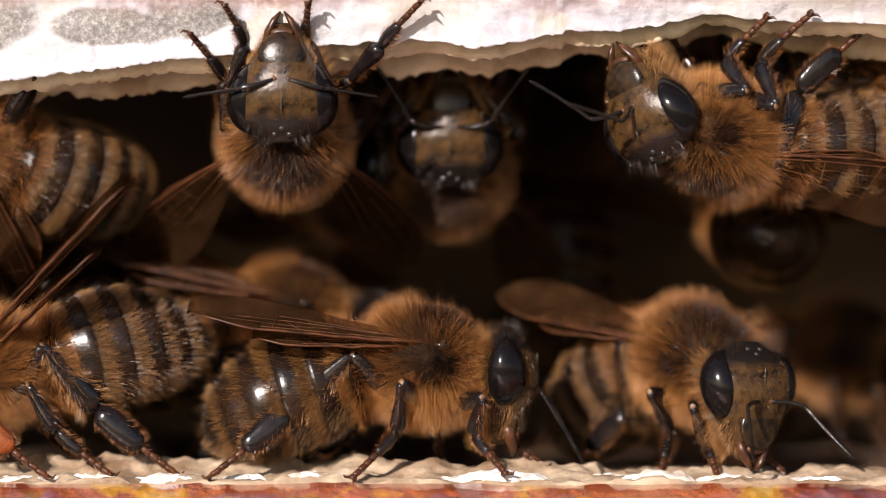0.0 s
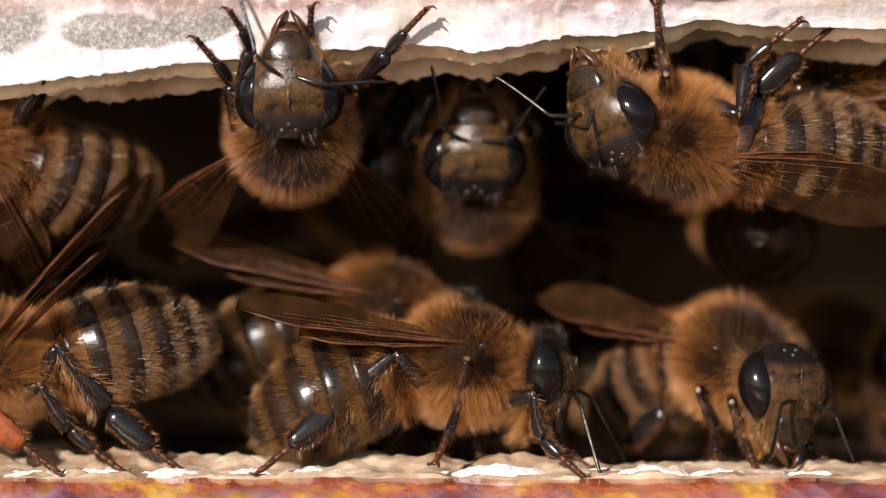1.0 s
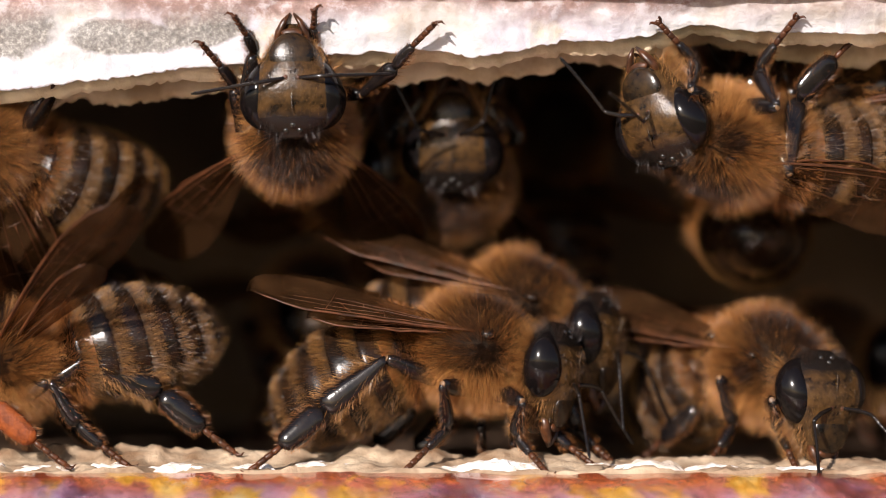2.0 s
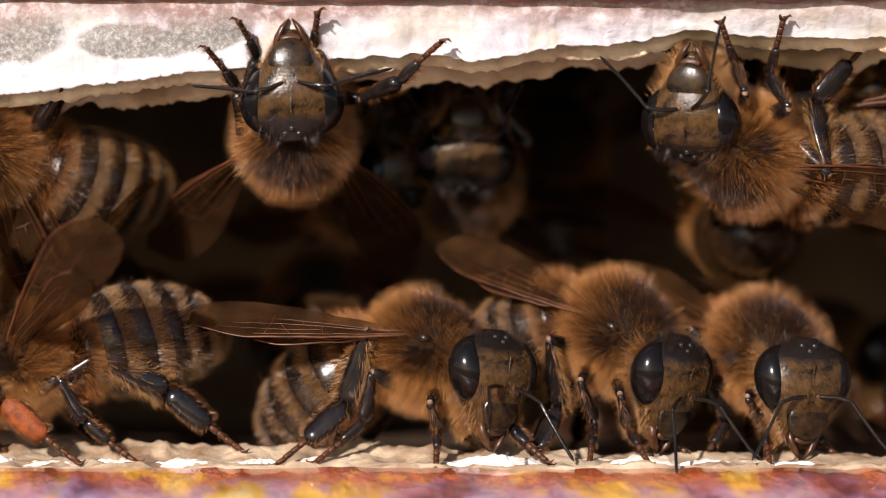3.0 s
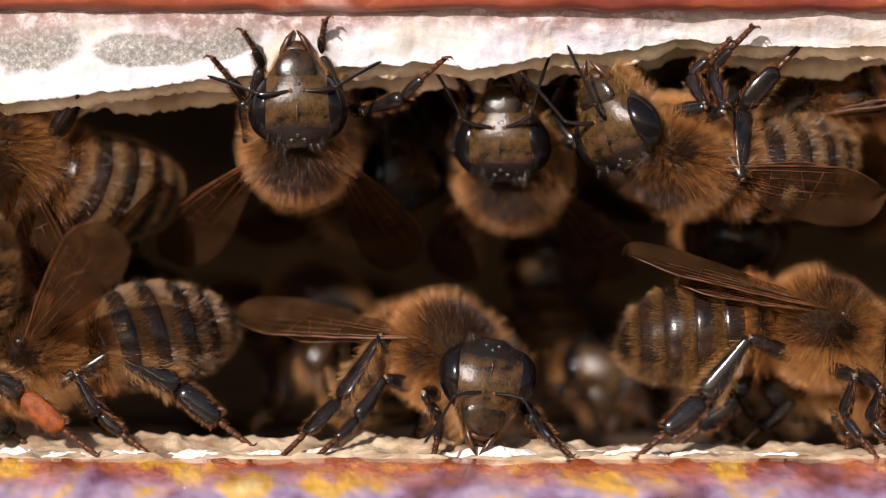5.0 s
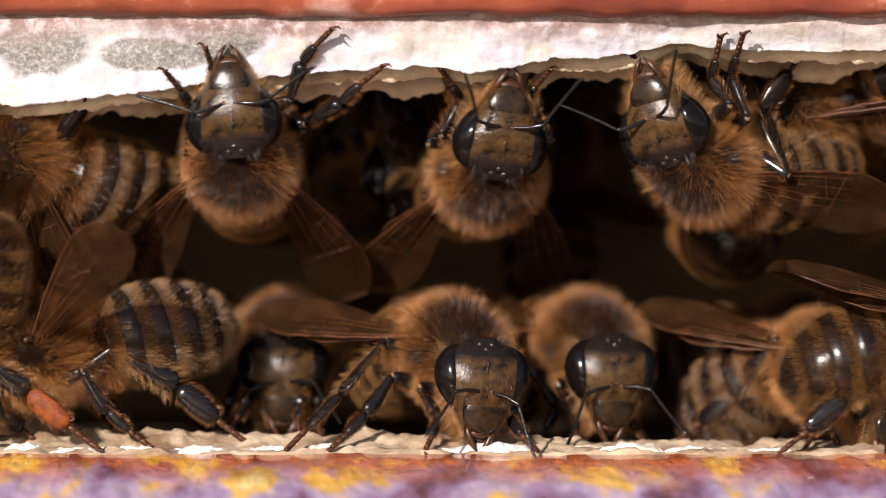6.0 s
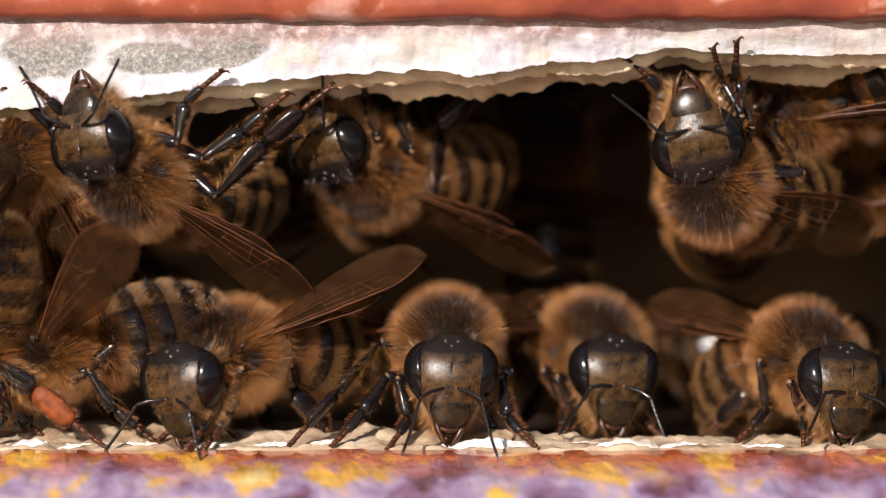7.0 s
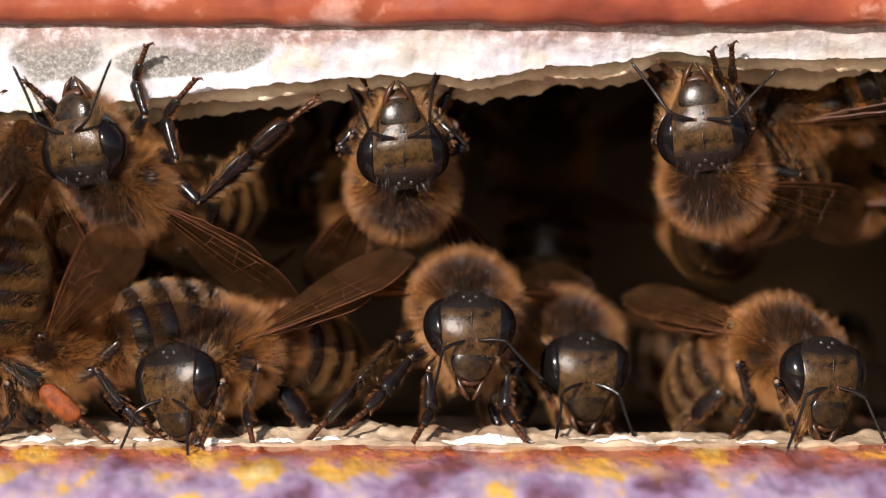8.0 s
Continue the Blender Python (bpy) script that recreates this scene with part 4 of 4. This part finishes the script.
def motions():
    animate(bee_hanging_front, [
        (0, -5.96, 2.07, 4.27, -90, 22, 180),
        (1, -5.84, 2.07, 4.52, -90, 22, 180),
        (1.5, -5.8, 2.07, 4.63, -90, 22, 180),
        (3.5, -6.05, 2.07, 4.6, -90, 22, 180),
        (4.7, -6.0, 2.07, 4.57, -90, 22, 180),
        (5.8, -6.5, 1.83, 3.9, -90, 30, 180),
        (6.0, -8.73, 1.82, 3.81, -94.0, 30.0, 180.0),
        (6.2, -9.77, 1.81, 3.51, -98, 30, 180),
        (6.5, -10.69, 1.82, 3.38, -95, 30, 180),
        (7, -13.53, 1.3, 3.06, -132, 27, 180),
        (7.5, -15.61, 1.06, 2.69, -140, 27, 180),
        (8, -14.35, 1.42, 2.9, -128, 27, 180)], feet={"fore_r": [(0, -5.01, -1.40, 9.04), (4.7, -4.99, -1.40, 9.40), (5.8, -4.63, -1.40, 9.34), (6.5, -6.59, -0.80, 8.50), (7, -9.77, -0.80, 7.61), (8, -13.14, -1.40, 8.77)], "fore_l": [(0, -7.95, -1.40, 8.93), (4.7, -8.02, -1.40, 8.93), (5.8, -9.17, -1.40, 8.62), (6.5, -13.79, -0.80, 7.78), (7, -17.72, -0.80, 7.12), (8, -18.21, -0.80, 7.27)], "mid_r": [(0, -0.92, -1.40, 9.14), (4.7, 0.14, -0.80, 7.84), (5.8, -2.01, -0.80, 7.90), (6.5, -4.58, -0.80, 7.29), (7, -6.98, 0.00, 6.66), (8, -11.09, -0.80, 7.39)], "hind_r": [(0, -1.84, 6.00, 6.37), (6.3, -4.58, 5.00, 7.00), (7, -5.15, 0.50, 6.92), (8, -5.93, 0.50, 6.51)], "mid_l": [(0, -9.21, -0.80, 7.89), (4.7, -9.24, -0.80, 7.84), (5.8, -10.84, -0.80, 7.66), (6.5, -15.00, -0.60, 6.81), (7, -18.77, 0.00, 6.90), (8, -19.15, 0.00, 6.92)]}, head=[(0, 0.0, 14.0, 0.0), (1, 0.0, 14.0, 0.3), (1.5, 0.0, 14.0, 0.5), (3.5, 0.0, 14.0, 1.2), (4.7, 0.0, 14.0, 1.6), (5.8, 0.0, 22.0, 2.0), (6.2, 0.0, 20.9, 8.9), (6.5, 0.0, 20.0, 14.0), (7, -12.0, 19.0, 15.0), (7.5, -12.0, 23.0, 14.5), (8, -12.0, 19.0, 14.0)], wings=[(0, 38, 28, 4, 24, 24)], support=7.9, whips=[(0, 80, 10, 70, 80, 10, 70), (0.8, 60, -40, 0, 80, 10, 70), (1.3, 80, 10, 70, 80, 10, 70), (6, 80, 5, 40, 80, 5, 40), (7, 60, -20, 10, 60, -20, 10), (8, 60, -20, 10, 70, -10, 30)])
    animate(bee_hanging_side, [
        (0, 10.3, 1.21, 4.11, -155.0, 8.0, 180),
        (1, 9.06, 0.98, 4.12, -160.0, 8.0, 180),
        (1.5, 10.17, 1.12, 4.07, -157.0, 8.0, 180),
        (3, 12.05, 1.47, 3.8, -145.0, 22.0, 180),
        (3.5, 11.08, 1.47, 3.63, -145.0, 22.0, 180),
        (4.5, 9.24, 1.04, 3.93, -158.0, 13.0, 180),
        (5.8, 10.89, 1.76, 3.64, -135.0, 25.0, 180),
        (6.5, 11.52, 1.83, 3.47, -130.0, 28.0, 180),
        (7, 11.9, 2.04, 2.79, -112.0, 34.0, 180),
        (8, 12.16, 2.01, 3.19, -108.0, 36.0, 180)], feet={"fore_r": [(0, 11.68, -0.40, 8.32), (1, 8.19, -0.40, 8.51), (1.5, 8.07, -0.40, 8.55), (3.5, 11.74, -1.00, 8.62), (4.5, 11.65, -0.40, 8.51), (6.5, 11.67, -0.40, 8.51), (8, 11.85, -1.00, 8.65)], "mid_r": [(0, 13.36, -0.40, 8.53), (1, 13.35, -0.40, 8.58), (3.5, 13.38, -0.40, 8.49), (4.5, 12.58, -1.00, 9.05), (6.5, 12.64, -1.00, 8.88), (8, 12.70, -1.00, 8.90)]}, head=[(0, -26.0, 10.0, 24.0), (1, -30.0, 8.0, 26.0), (1.5, -24.0, 10.0, 24.0), (3, -41.0, 22.0, 10.0), (3.5, -41.0, 22.0, 12.0), (4.5, -31.0, 17.0, 26.0), (5.8, -24.0, 27.0, 22.0), (6.5, -17.0, 28.0, 24.0), (7, -17.0, 28.7, 21.0), (8, -14.0, 30.0, 15.0)], wings=[(0, 10, 8, -6, 24, 57), (1.7, 10, 8, -6, 24, 57), (3, 10, 16, -20, 24, 57), (4.5, 10, 12, -14, 24, 57), (5.8, 10, 22, -24, 24, 57), (8, 10, 32, -32, 24, 57)], support=8.2, tail=[(0, 0, 4), (1.5, 0, 4), (3, 10, 22), (4.5, 0, 12), (5.8, 15, 26), (6.5, 20, 30), (7, 30, 36), (8, 32, 38)], whips=[(0, 40, -10, 0, 12, 34, 0), (1.6, 40, -10, 0, 12, 34, 0), (3, 60, -10, 0, 40, -30, 0), (3.6, 60, -10, 0, 50, 10, 0), (4.5, 40, -10, 0, 20, -40, 0), (5.8, 60, 0, 0, 50, 0, 0), (8, 60, -10, 10, 60, 0, 0)])
    animate(bee_shaded, [
        (0, 0.28, 8.67, 2.97, -90, 17.6, 180),
        (1, 1.25, 8.67, 2.51, -90, 17.6, 180),
        (1.6, 0.45, 8.67, 2.9, -92, 17.6, 180),
        (2.9, 0.64, 10.67, 2.72, -88, 17.6, 180),
        (3.5, 3.42, 12.14, 3.89, -80, 17.6, 180),
        (4.2, 3.24, 10.17, 3.54, -90, 17.6, 180),
        (4.7, 3.38, 7.64, 3.4, -100, 17.6, 180),
        (5.8, 1.18, 3.34, 3.28, -90, 22.6, 180),
        (6.2, 2.78, 3.23, 3.26, -70, 21.5, 180),
        (6.5, -0.04, 2.97, 2.32, -105, 22.6, 180),
        (6.75, -2.16, 4.24, 2.82, -122, 19.3, 180),
        (7, -3.25, 5.94, 3.45, -134, 17.1, 180),
        (7.2, -2.58, 5.26, 3.29, -122, 18.2, 180),
        (7.5, -1.91, 3.78, 2.83, -92, 21.5, 180),
        (8, -1.81, 3.14, 2.95, -90, 22.6, 180)], head=[(0, 0.0, 13.6, 0.0), (1, 0.0, 13.6, 0.0), (1.6, 0.0, 13.6, 0.0), (2.9, 0.0, 13.6, 0.0), (3.5, 0.0, 13.6, 0.0), (4.2, 0.0, 13.6, 0.0), (4.7, 0.0, 13.6, 0.0), (5.8, 0.0, 18.6, 0.0), (6.2, 0.0, 19.5, -16.0), (6.5, 0.0, 18.6, 22.0), (6.75, -3.0, 18.3, 18.5), (7, -6.0, 17.1, 15.0), (7.2, -3.6, 18.6, 11.4), (7.5, 0.0, 19.5, 6.0), (8, 0.0, 18.6, 5.0)], wings=[(0, 25, 25, 4, 24, 24)], support=7.6)
    animate(bee_tail_out, [
        (0, 12.9, 15.00, 1.5, 90, 15, 180)], support=8.2, tail=[(0, 0, 4)], wings=[(0, 125, 125, -10, 8, 8)], moving=False)
    animate(bee_ledge_flank, [
        (0, -18.8, 2.60, 4.1, -150, 20, 205)], feet={"hind_r": [(0, -15.0, 0.60, 6.9)]}, wings=[(0, 24, -28, 24, 30, 30)], tail=[(0, 0, 4)], support=7.6, moving=False)
    animate(bee_edge, [
        (0, -22.6, 0.40, -5.4, 172, -4, 0),
        (8, -22.3, 0.40, -5.3, 172, -4, 0)], feet={"hind_l": [(0, -14.97, -0.60, -8.33), (4.5, -14.77, -0.60, -8.34), (8, -15.09, -0.60, -8.37)]}, wings=[(0, 30, 5, 50, 24, 24)], tail=[(0, 0, -80)])
    animate(bee_striped, [
        (0, -17.5, 1.4, -4.5, -165, -6, 0),
        (4.5, -17.4, 1.5, -4.45, -165, -6, 0),
        (8, -17.6, 1.6, -4.45, -165, -6, 0)], feet={"hind_l": [(0, -10.29, 0.80, -8.28), (1, -10.16, 0.80, -8.47), (1.5, -8.45, 1.40, -7.94), (4.5, -8.37, 1.40, -8.06), (8, -9.21, 1.60, -8.32)], "mid_l": [(0, -12.65, 0.40, -8.34), (1, -12.49, 0.40, -8.41), (3.5, -12.53, 0.40, -8.44), (4.5, -12.57, 0.40, -8.44), (6.5, -12.53, 0.40, -8.50), (8, -12.41, 0.40, -8.57)]}, tail=[(0, 0, -8)], wings=[(0, 48, 10, 36, 20, 24), (1, 50, 10, 37, 14, 24), (2.8, 76, 10, 36, -40, 24), (5, 78, 10, 36, -48, 24)])
    animate(bee_walker, [
        (0, -0.62, 1.9, -4.24, 0, -2, 0),
        (1, 0.96, 1.9, -4.34, 0, -3, 0),
        (1.6, 1.64, 1.9, -4.00, -4, -6, 0),
        (2.8, -0.05, 1.66, -3.86, -22, -10.1, 0),
        (3, -0.60, 1.78, -4.08, -27, -11.2, 0),
        (3.5, -0.43, 1.86, -4.09, -32, -13.5, 0),
        (4, -0.44, 1.98, -4.10, -38, -15.2, 0),
        (4.6, -0.01, 2.26, -4.27, -50, -16.8, 0),
        (5.8, 0.56, 2.59, -4.41, -62, -16.8, 0),
        (6.2, 0.39, 2.71, -4.25, -70, -18.0, 0),
        (6.5, 0.15, 2.81, -4.07, -82, -19.1, 0),
        (7.2, 0.16, 2.83, -4.22, -86, -19.1, 0),
        (7.6, -0.08, 2.83, -4.06, -86, -19.1, 0),
        (8, 0.99, 3.22, -2.52, -86, -15.7, 0)], feet={"hind_r": [(0, -8.36, -0.80, -8.31), (0.8, -8.20, -0.80, -8.43), (1, -6.78, -0.80, -8.38), (1.5, -7.68, -0.80, -8.57), (2.9, -6.39, 0.00, -8.49), (3.5, -6.58, -0.30, -8.58), (4.6, -6.62, -0.30, -8.60), (6.5, -6.65, -0.30, -8.52), (7.4, -6.77, -0.30, -8.58), (8, -5.98, -0.30, -8.48)], "fore_r": [(0, 2.16, -0.60, -8.20), (0.7, 2.47, -0.60, -8.34), (1, 5.11, -0.60, -8.52), (1.6, 5.03, -0.60, -8.60), (2.9, -0.20, -0.60, -8.39), (3.5, -0.43, -0.60, -8.50), (4.6, -0.37, -0.60, -8.54), (5.8, -0.33, -0.60, -8.57), (6.5, -2.28, -0.60, -8.58), (7.4, -2.32, -0.60, -8.69), (8, -1.22, -0.60, -8.47)], "fore_l": [(0, 3.54, 2.00, -8.13), (1.6, 6.22, 2.00, -8.43), (2.9, 3.95, -0.40, -8.40), (3.5, 4.34, -0.50, -8.44), (4.6, 5.54, -0.50, -8.50), (5.8, 3.85, -0.50, -8.53), (6.5, 3.78, -0.50, -8.51), (7.2, 3.96, -0.50, -8.58), (8, 3.53, -0.30, -8.43)], "mid_r": [(0, -3.18, -0.80, -8.36), (0.7, -3.07, -0.80, -8.45), (1, -0.09, -0.80, -7.70), (1.5, 0.02, -0.80, -8.53), (2.9, -4.82, 0.00, -8.42), (3.5, -5.10, -0.40, -8.62), (4.6, -5.22, -0.40, -8.65), (6.5, -4.71, -0.40, -8.59), (7.4, -4.92, -0.40, -8.67), (8, -4.60, -0.30, -8.36)]}, head=[(0, -6.0, -5.0, 0.0), (1, -8.5, -6.9, 0.0), (1.6, -10.0, -8.0, 0.0), (2.8, -23.7, 3.0, 0.0), (3, -26.0, 5.2, 0.0), (3.5, -28.5, 7.3, 0.0), (4, -31.0, 9.7, 0.0), (4.6, -34.0, 12.8, 0.0), (5.8, -16.0, 12.8, 0.0), (6.2, -11.4, 13.7, 0.0), (6.5, -8.0, 14.1, 0.0), (7.2, -4.3, 14.1, 0.0), (7.6, -2.1, 14.1, 0.0), (8, 0.0, 16.7, 0.0)], wings=[(0, 18, 14, 3, 24, 24), (1.6, 18, 14, 3, 24, 24), (3, 35, 30, -10, 24, 24), (8, 40, 40, -14, 24, 24)], tail=[(0, 0, 20), (1.6, 0, 24), (3, 0, 46), (4.6, 0, 40), (8, 0, 26)])
    animate(bee_left_guard, [
        (0, -5.79, 22.12, -2.49, -80, -8.1, 0),
        (4.6, -5.68, 22.12, -2.43, -80, -8.1, 0),
        (5.8, -6.96, 11.7, -4.32, -88, -16.2, 0),
        (6, -7.06, 9.7, -4.23, -90, -16.2, 0),
        (6.2, -7.54, 6.68, -4.24, -92, -17.3, 0),
        (6.5, -8.19, 3.85, -4.14, -95, -18.4, 0),
        (7, -9.36, 1.67, -4.65, -134, -16.2, 0),
        (7.5, -11.45, 1.5, -5.45, -154, -11.9, 0),
        (8, -9.85, 1.68, -4.78, -132, -16.2, 0)], head=[(0, 0.0, 13.1, 0.0), (4.6, 0.0, 19.5, 0.0), (5.8, 0.0, 14.2, 0.0), (6, 0.0, 14.5, 0.0), (6.2, 0.0, 13.9, 0.0), (6.5, 0.0, 13.4, 0.0), (7, 14.0, 2.2, 0.0), (7.5, 8.0, -44.1, 0.0), (8, 14.0, 2.2, 0.0)], wings=[(0, 32, 32, -12, 24, 24), (6.5, 32, 32, -12, 24, 24), (7, 28, 20, 6, 24, 24), (8, 28, 20, 6, 24, 24)])
    animate(bee_right_guard, [
        (0, 9.76, 4.16, -4.20, -52, -14.4, 0),
        (1, 11.51, 4.76, -4.35, -52, -14.4, 0),
        (1.6, 13.08, 4.65, -4.84, -48, -14.4, 0),
        (2.9, 13.20, 3.85, -4.11, -62, -18.0, 0),
        (3.6, 14.13, 4.31, -4.20, -70, -18.0, 0),
        (4.5, 18.15, 4.26, -4.98, -40, -14.4, 0),
        (5.8, 17.49, 4.26, -5.14, -40, -14.4, 0),
        (6.5, 14.48, 3.53, -5.06, -58, -14.4, 0),
        (7, 16.15, 3.62, -4.75, -62, -14.4, 0),
        (7.5, 14.98, 3.58, -4.56, -60, -14.4, 0),
        (8, 15.45, 3.53, -4.62, -58, -14.4, 0)], head=[(0, -6.0, 12.4, 0.0), (1, -6.8, 12.4, 0.0), (1.6, -7.2, 12.4, 0.0), (2.9, -8.2, 11.0, 0.0), (3.6, -8.7, 11.0, 0.0), (4.5, -9.4, 12.4, 0.0), (5.8, -10.3, 12.4, 0.0), (6.5, -10.9, 12.4, 0.0), (7, -11.2, 12.4, 0.0), (7.5, -11.6, 12.4, 0.0), (8, -12.0, 12.4, 0.0)], tail=[(0, 0, 42)], wings=[(0, 4, 16, -6, 24, 24)])
    animate(bee_passing, [
        (0, -5.78, 9.00, -2.66, -10, -10, 0),
        (0.6, -5.07, 9.00, -2.69, -10, -10, 0),
        (0.9, -3.03, 8.00, -2.65, -8, -10, 0),
        (1.2, -0.43, 7.00, -2.51, -10, -10, 0),
        (1.7, 1.84, 5.60, -2.43, -14, -12, 0),
        (2.3, 4.74, 5.80, -2.46, -24, -18, 0),
        (2.8, 5.98, 4.02, -2.98, -36, -27, 0),
        (3, 7.28, 3.00, -3.39, -40, -30, 0),
        (3.3, 6.95, 2.70, -3.10, -40, -30, 0),
        (3.5, 8.00, 2.28, -3.62, -40, -31, 0),
        (3.7, 9.76, 2.13, -3.46, -30, -26, 0),
        (4, 11.14, 1.70, -2.77, -14, -18, 0),
        (4.5, 13.76, 1.80, -3.09, -5, -12, 0),
        (5.8, 20.73, 1.80, -3.61, 4, -3, 0),
        (6.2, 25.78, 1.80, -3.88, 8, -2, 0),
        (6.7, 32.46, 1.80, -4.42, 8, -2, 0),
        (8, 35.85, 1.80, -4.53, 8, -2, 0)], feet={"hind_r": [(0, -10.07, 8.00, -8.85), (0.6, -9.53, 8.00, -8.92), (1.2, -5.04, 6.00, -8.89), (1.7, -3.26, 5.00, -8.84), (2.8, 2.64, 2.00, -8.73), (3.5, 4.93, 0.00, -8.53), (4, 5.99, -0.80, -8.42), (4.7, 6.15, -0.80, -8.50), (5.3, 11.00, -0.80, -8.54), (5.8, 12.54, -0.80, -8.56), (6.2, 17.22, -0.80, -8.54), (6.7, 24.20, -0.80, -8.53), (8, 27.35, -0.80, -8.58)]}, head=[(0, 0, 0, 0), (3.5, -8, 10, 0), (4.5, -4, -5, 0), (8, 0, 0, 0)], wings=[(0, 14, 10, 2, 24, 24), (2.4, 14, 10, -2, 24, 24), (3.2, 14, 10, -16, 24, 24), (3.6, 14, 10, -16, 24, 24), (4, 14, 10, -6, 24, 24), (4.6, 14, 10, 2, 24, 24), (5.8, 14, 10, 8, 24, 24)], tail=[(0, 0, 34), (2.2, 0, 34), (3.2, 0, 52), (3.6, 0, 50), (4.1, 0, 26), (4.6, 0, 10), (5.8, 0, 14)])
    animate(bee_late_guard, [
        (0, 6.72, 24.19, -4.31, -85, -10.8, 0),
        (4.7, 7.41, 25.19, -4.71, -85, -10.8, 0),
        (5.8, 6.43, 7.03, -4.26, -76, -16.2, 0),
        (6.2, 6.78, 6.94, -4.3, -70, -16.2, 0),
        (6.5, 7.51, 6.54, -4.32, -60, -16.2, 0),
        (7, 6.83, 6.8, -4.38, -74, -16.2, 0),
        (7.5, 5.56, 6.26, -4.49, -82, -17.3, 0),
        (8, 5.76, 6.83, -4.36, -76, -16.2, 0)], head=[(0, -6.0, 14.8, 0.0), (4.7, -6.0, 14.8, 0.0), (5.8, -6.0, 10.2, 0.0), (6.2, -6.0, 10.2, 0.0), (6.5, -6.0, 10.2, 0.0), (7, -6.0, 10.2, 0.0), (7.5, -6.0, 9.3, 0.0), (8, -6.0, 10.2, 0.0)], wings=[(0, 26, 26, -12, 24, 24)])
    animate(bee_deep_wings, [
        (0, 4.9, 20.00, 4.9, 112, 80, 0)], support=7.6, tail=[(0, 0, 4)], wings=[(0, 120, 120, 4, 10, 10)], moving=False)
    animate(bee_deep_corner, [
        (0, 15.68, 6.00, 6.37, 175, 0, 180)], support=9, moving=False)
    animate(bee_deep_striped, [
        (0, -19.55, 15.00, -2.29, 140, -4, 0)], tail=[(0, 0, -6)], moving=False)
    animate(bee_deep_floor, [
        (0, 17.09, 20.00, -4.27, -30, -5, 0)], moving=False)
    animate(bee_deep_side, [
        (0, 18.56, 12.00, 2.75, 178, 6, 180)], support=8.2, moving=False)
    animate(bee_deep_back, [
        (0, -3.27, 12.00, 2.52, -60, 10, 180)], support=8.2, moving=False)


motions()
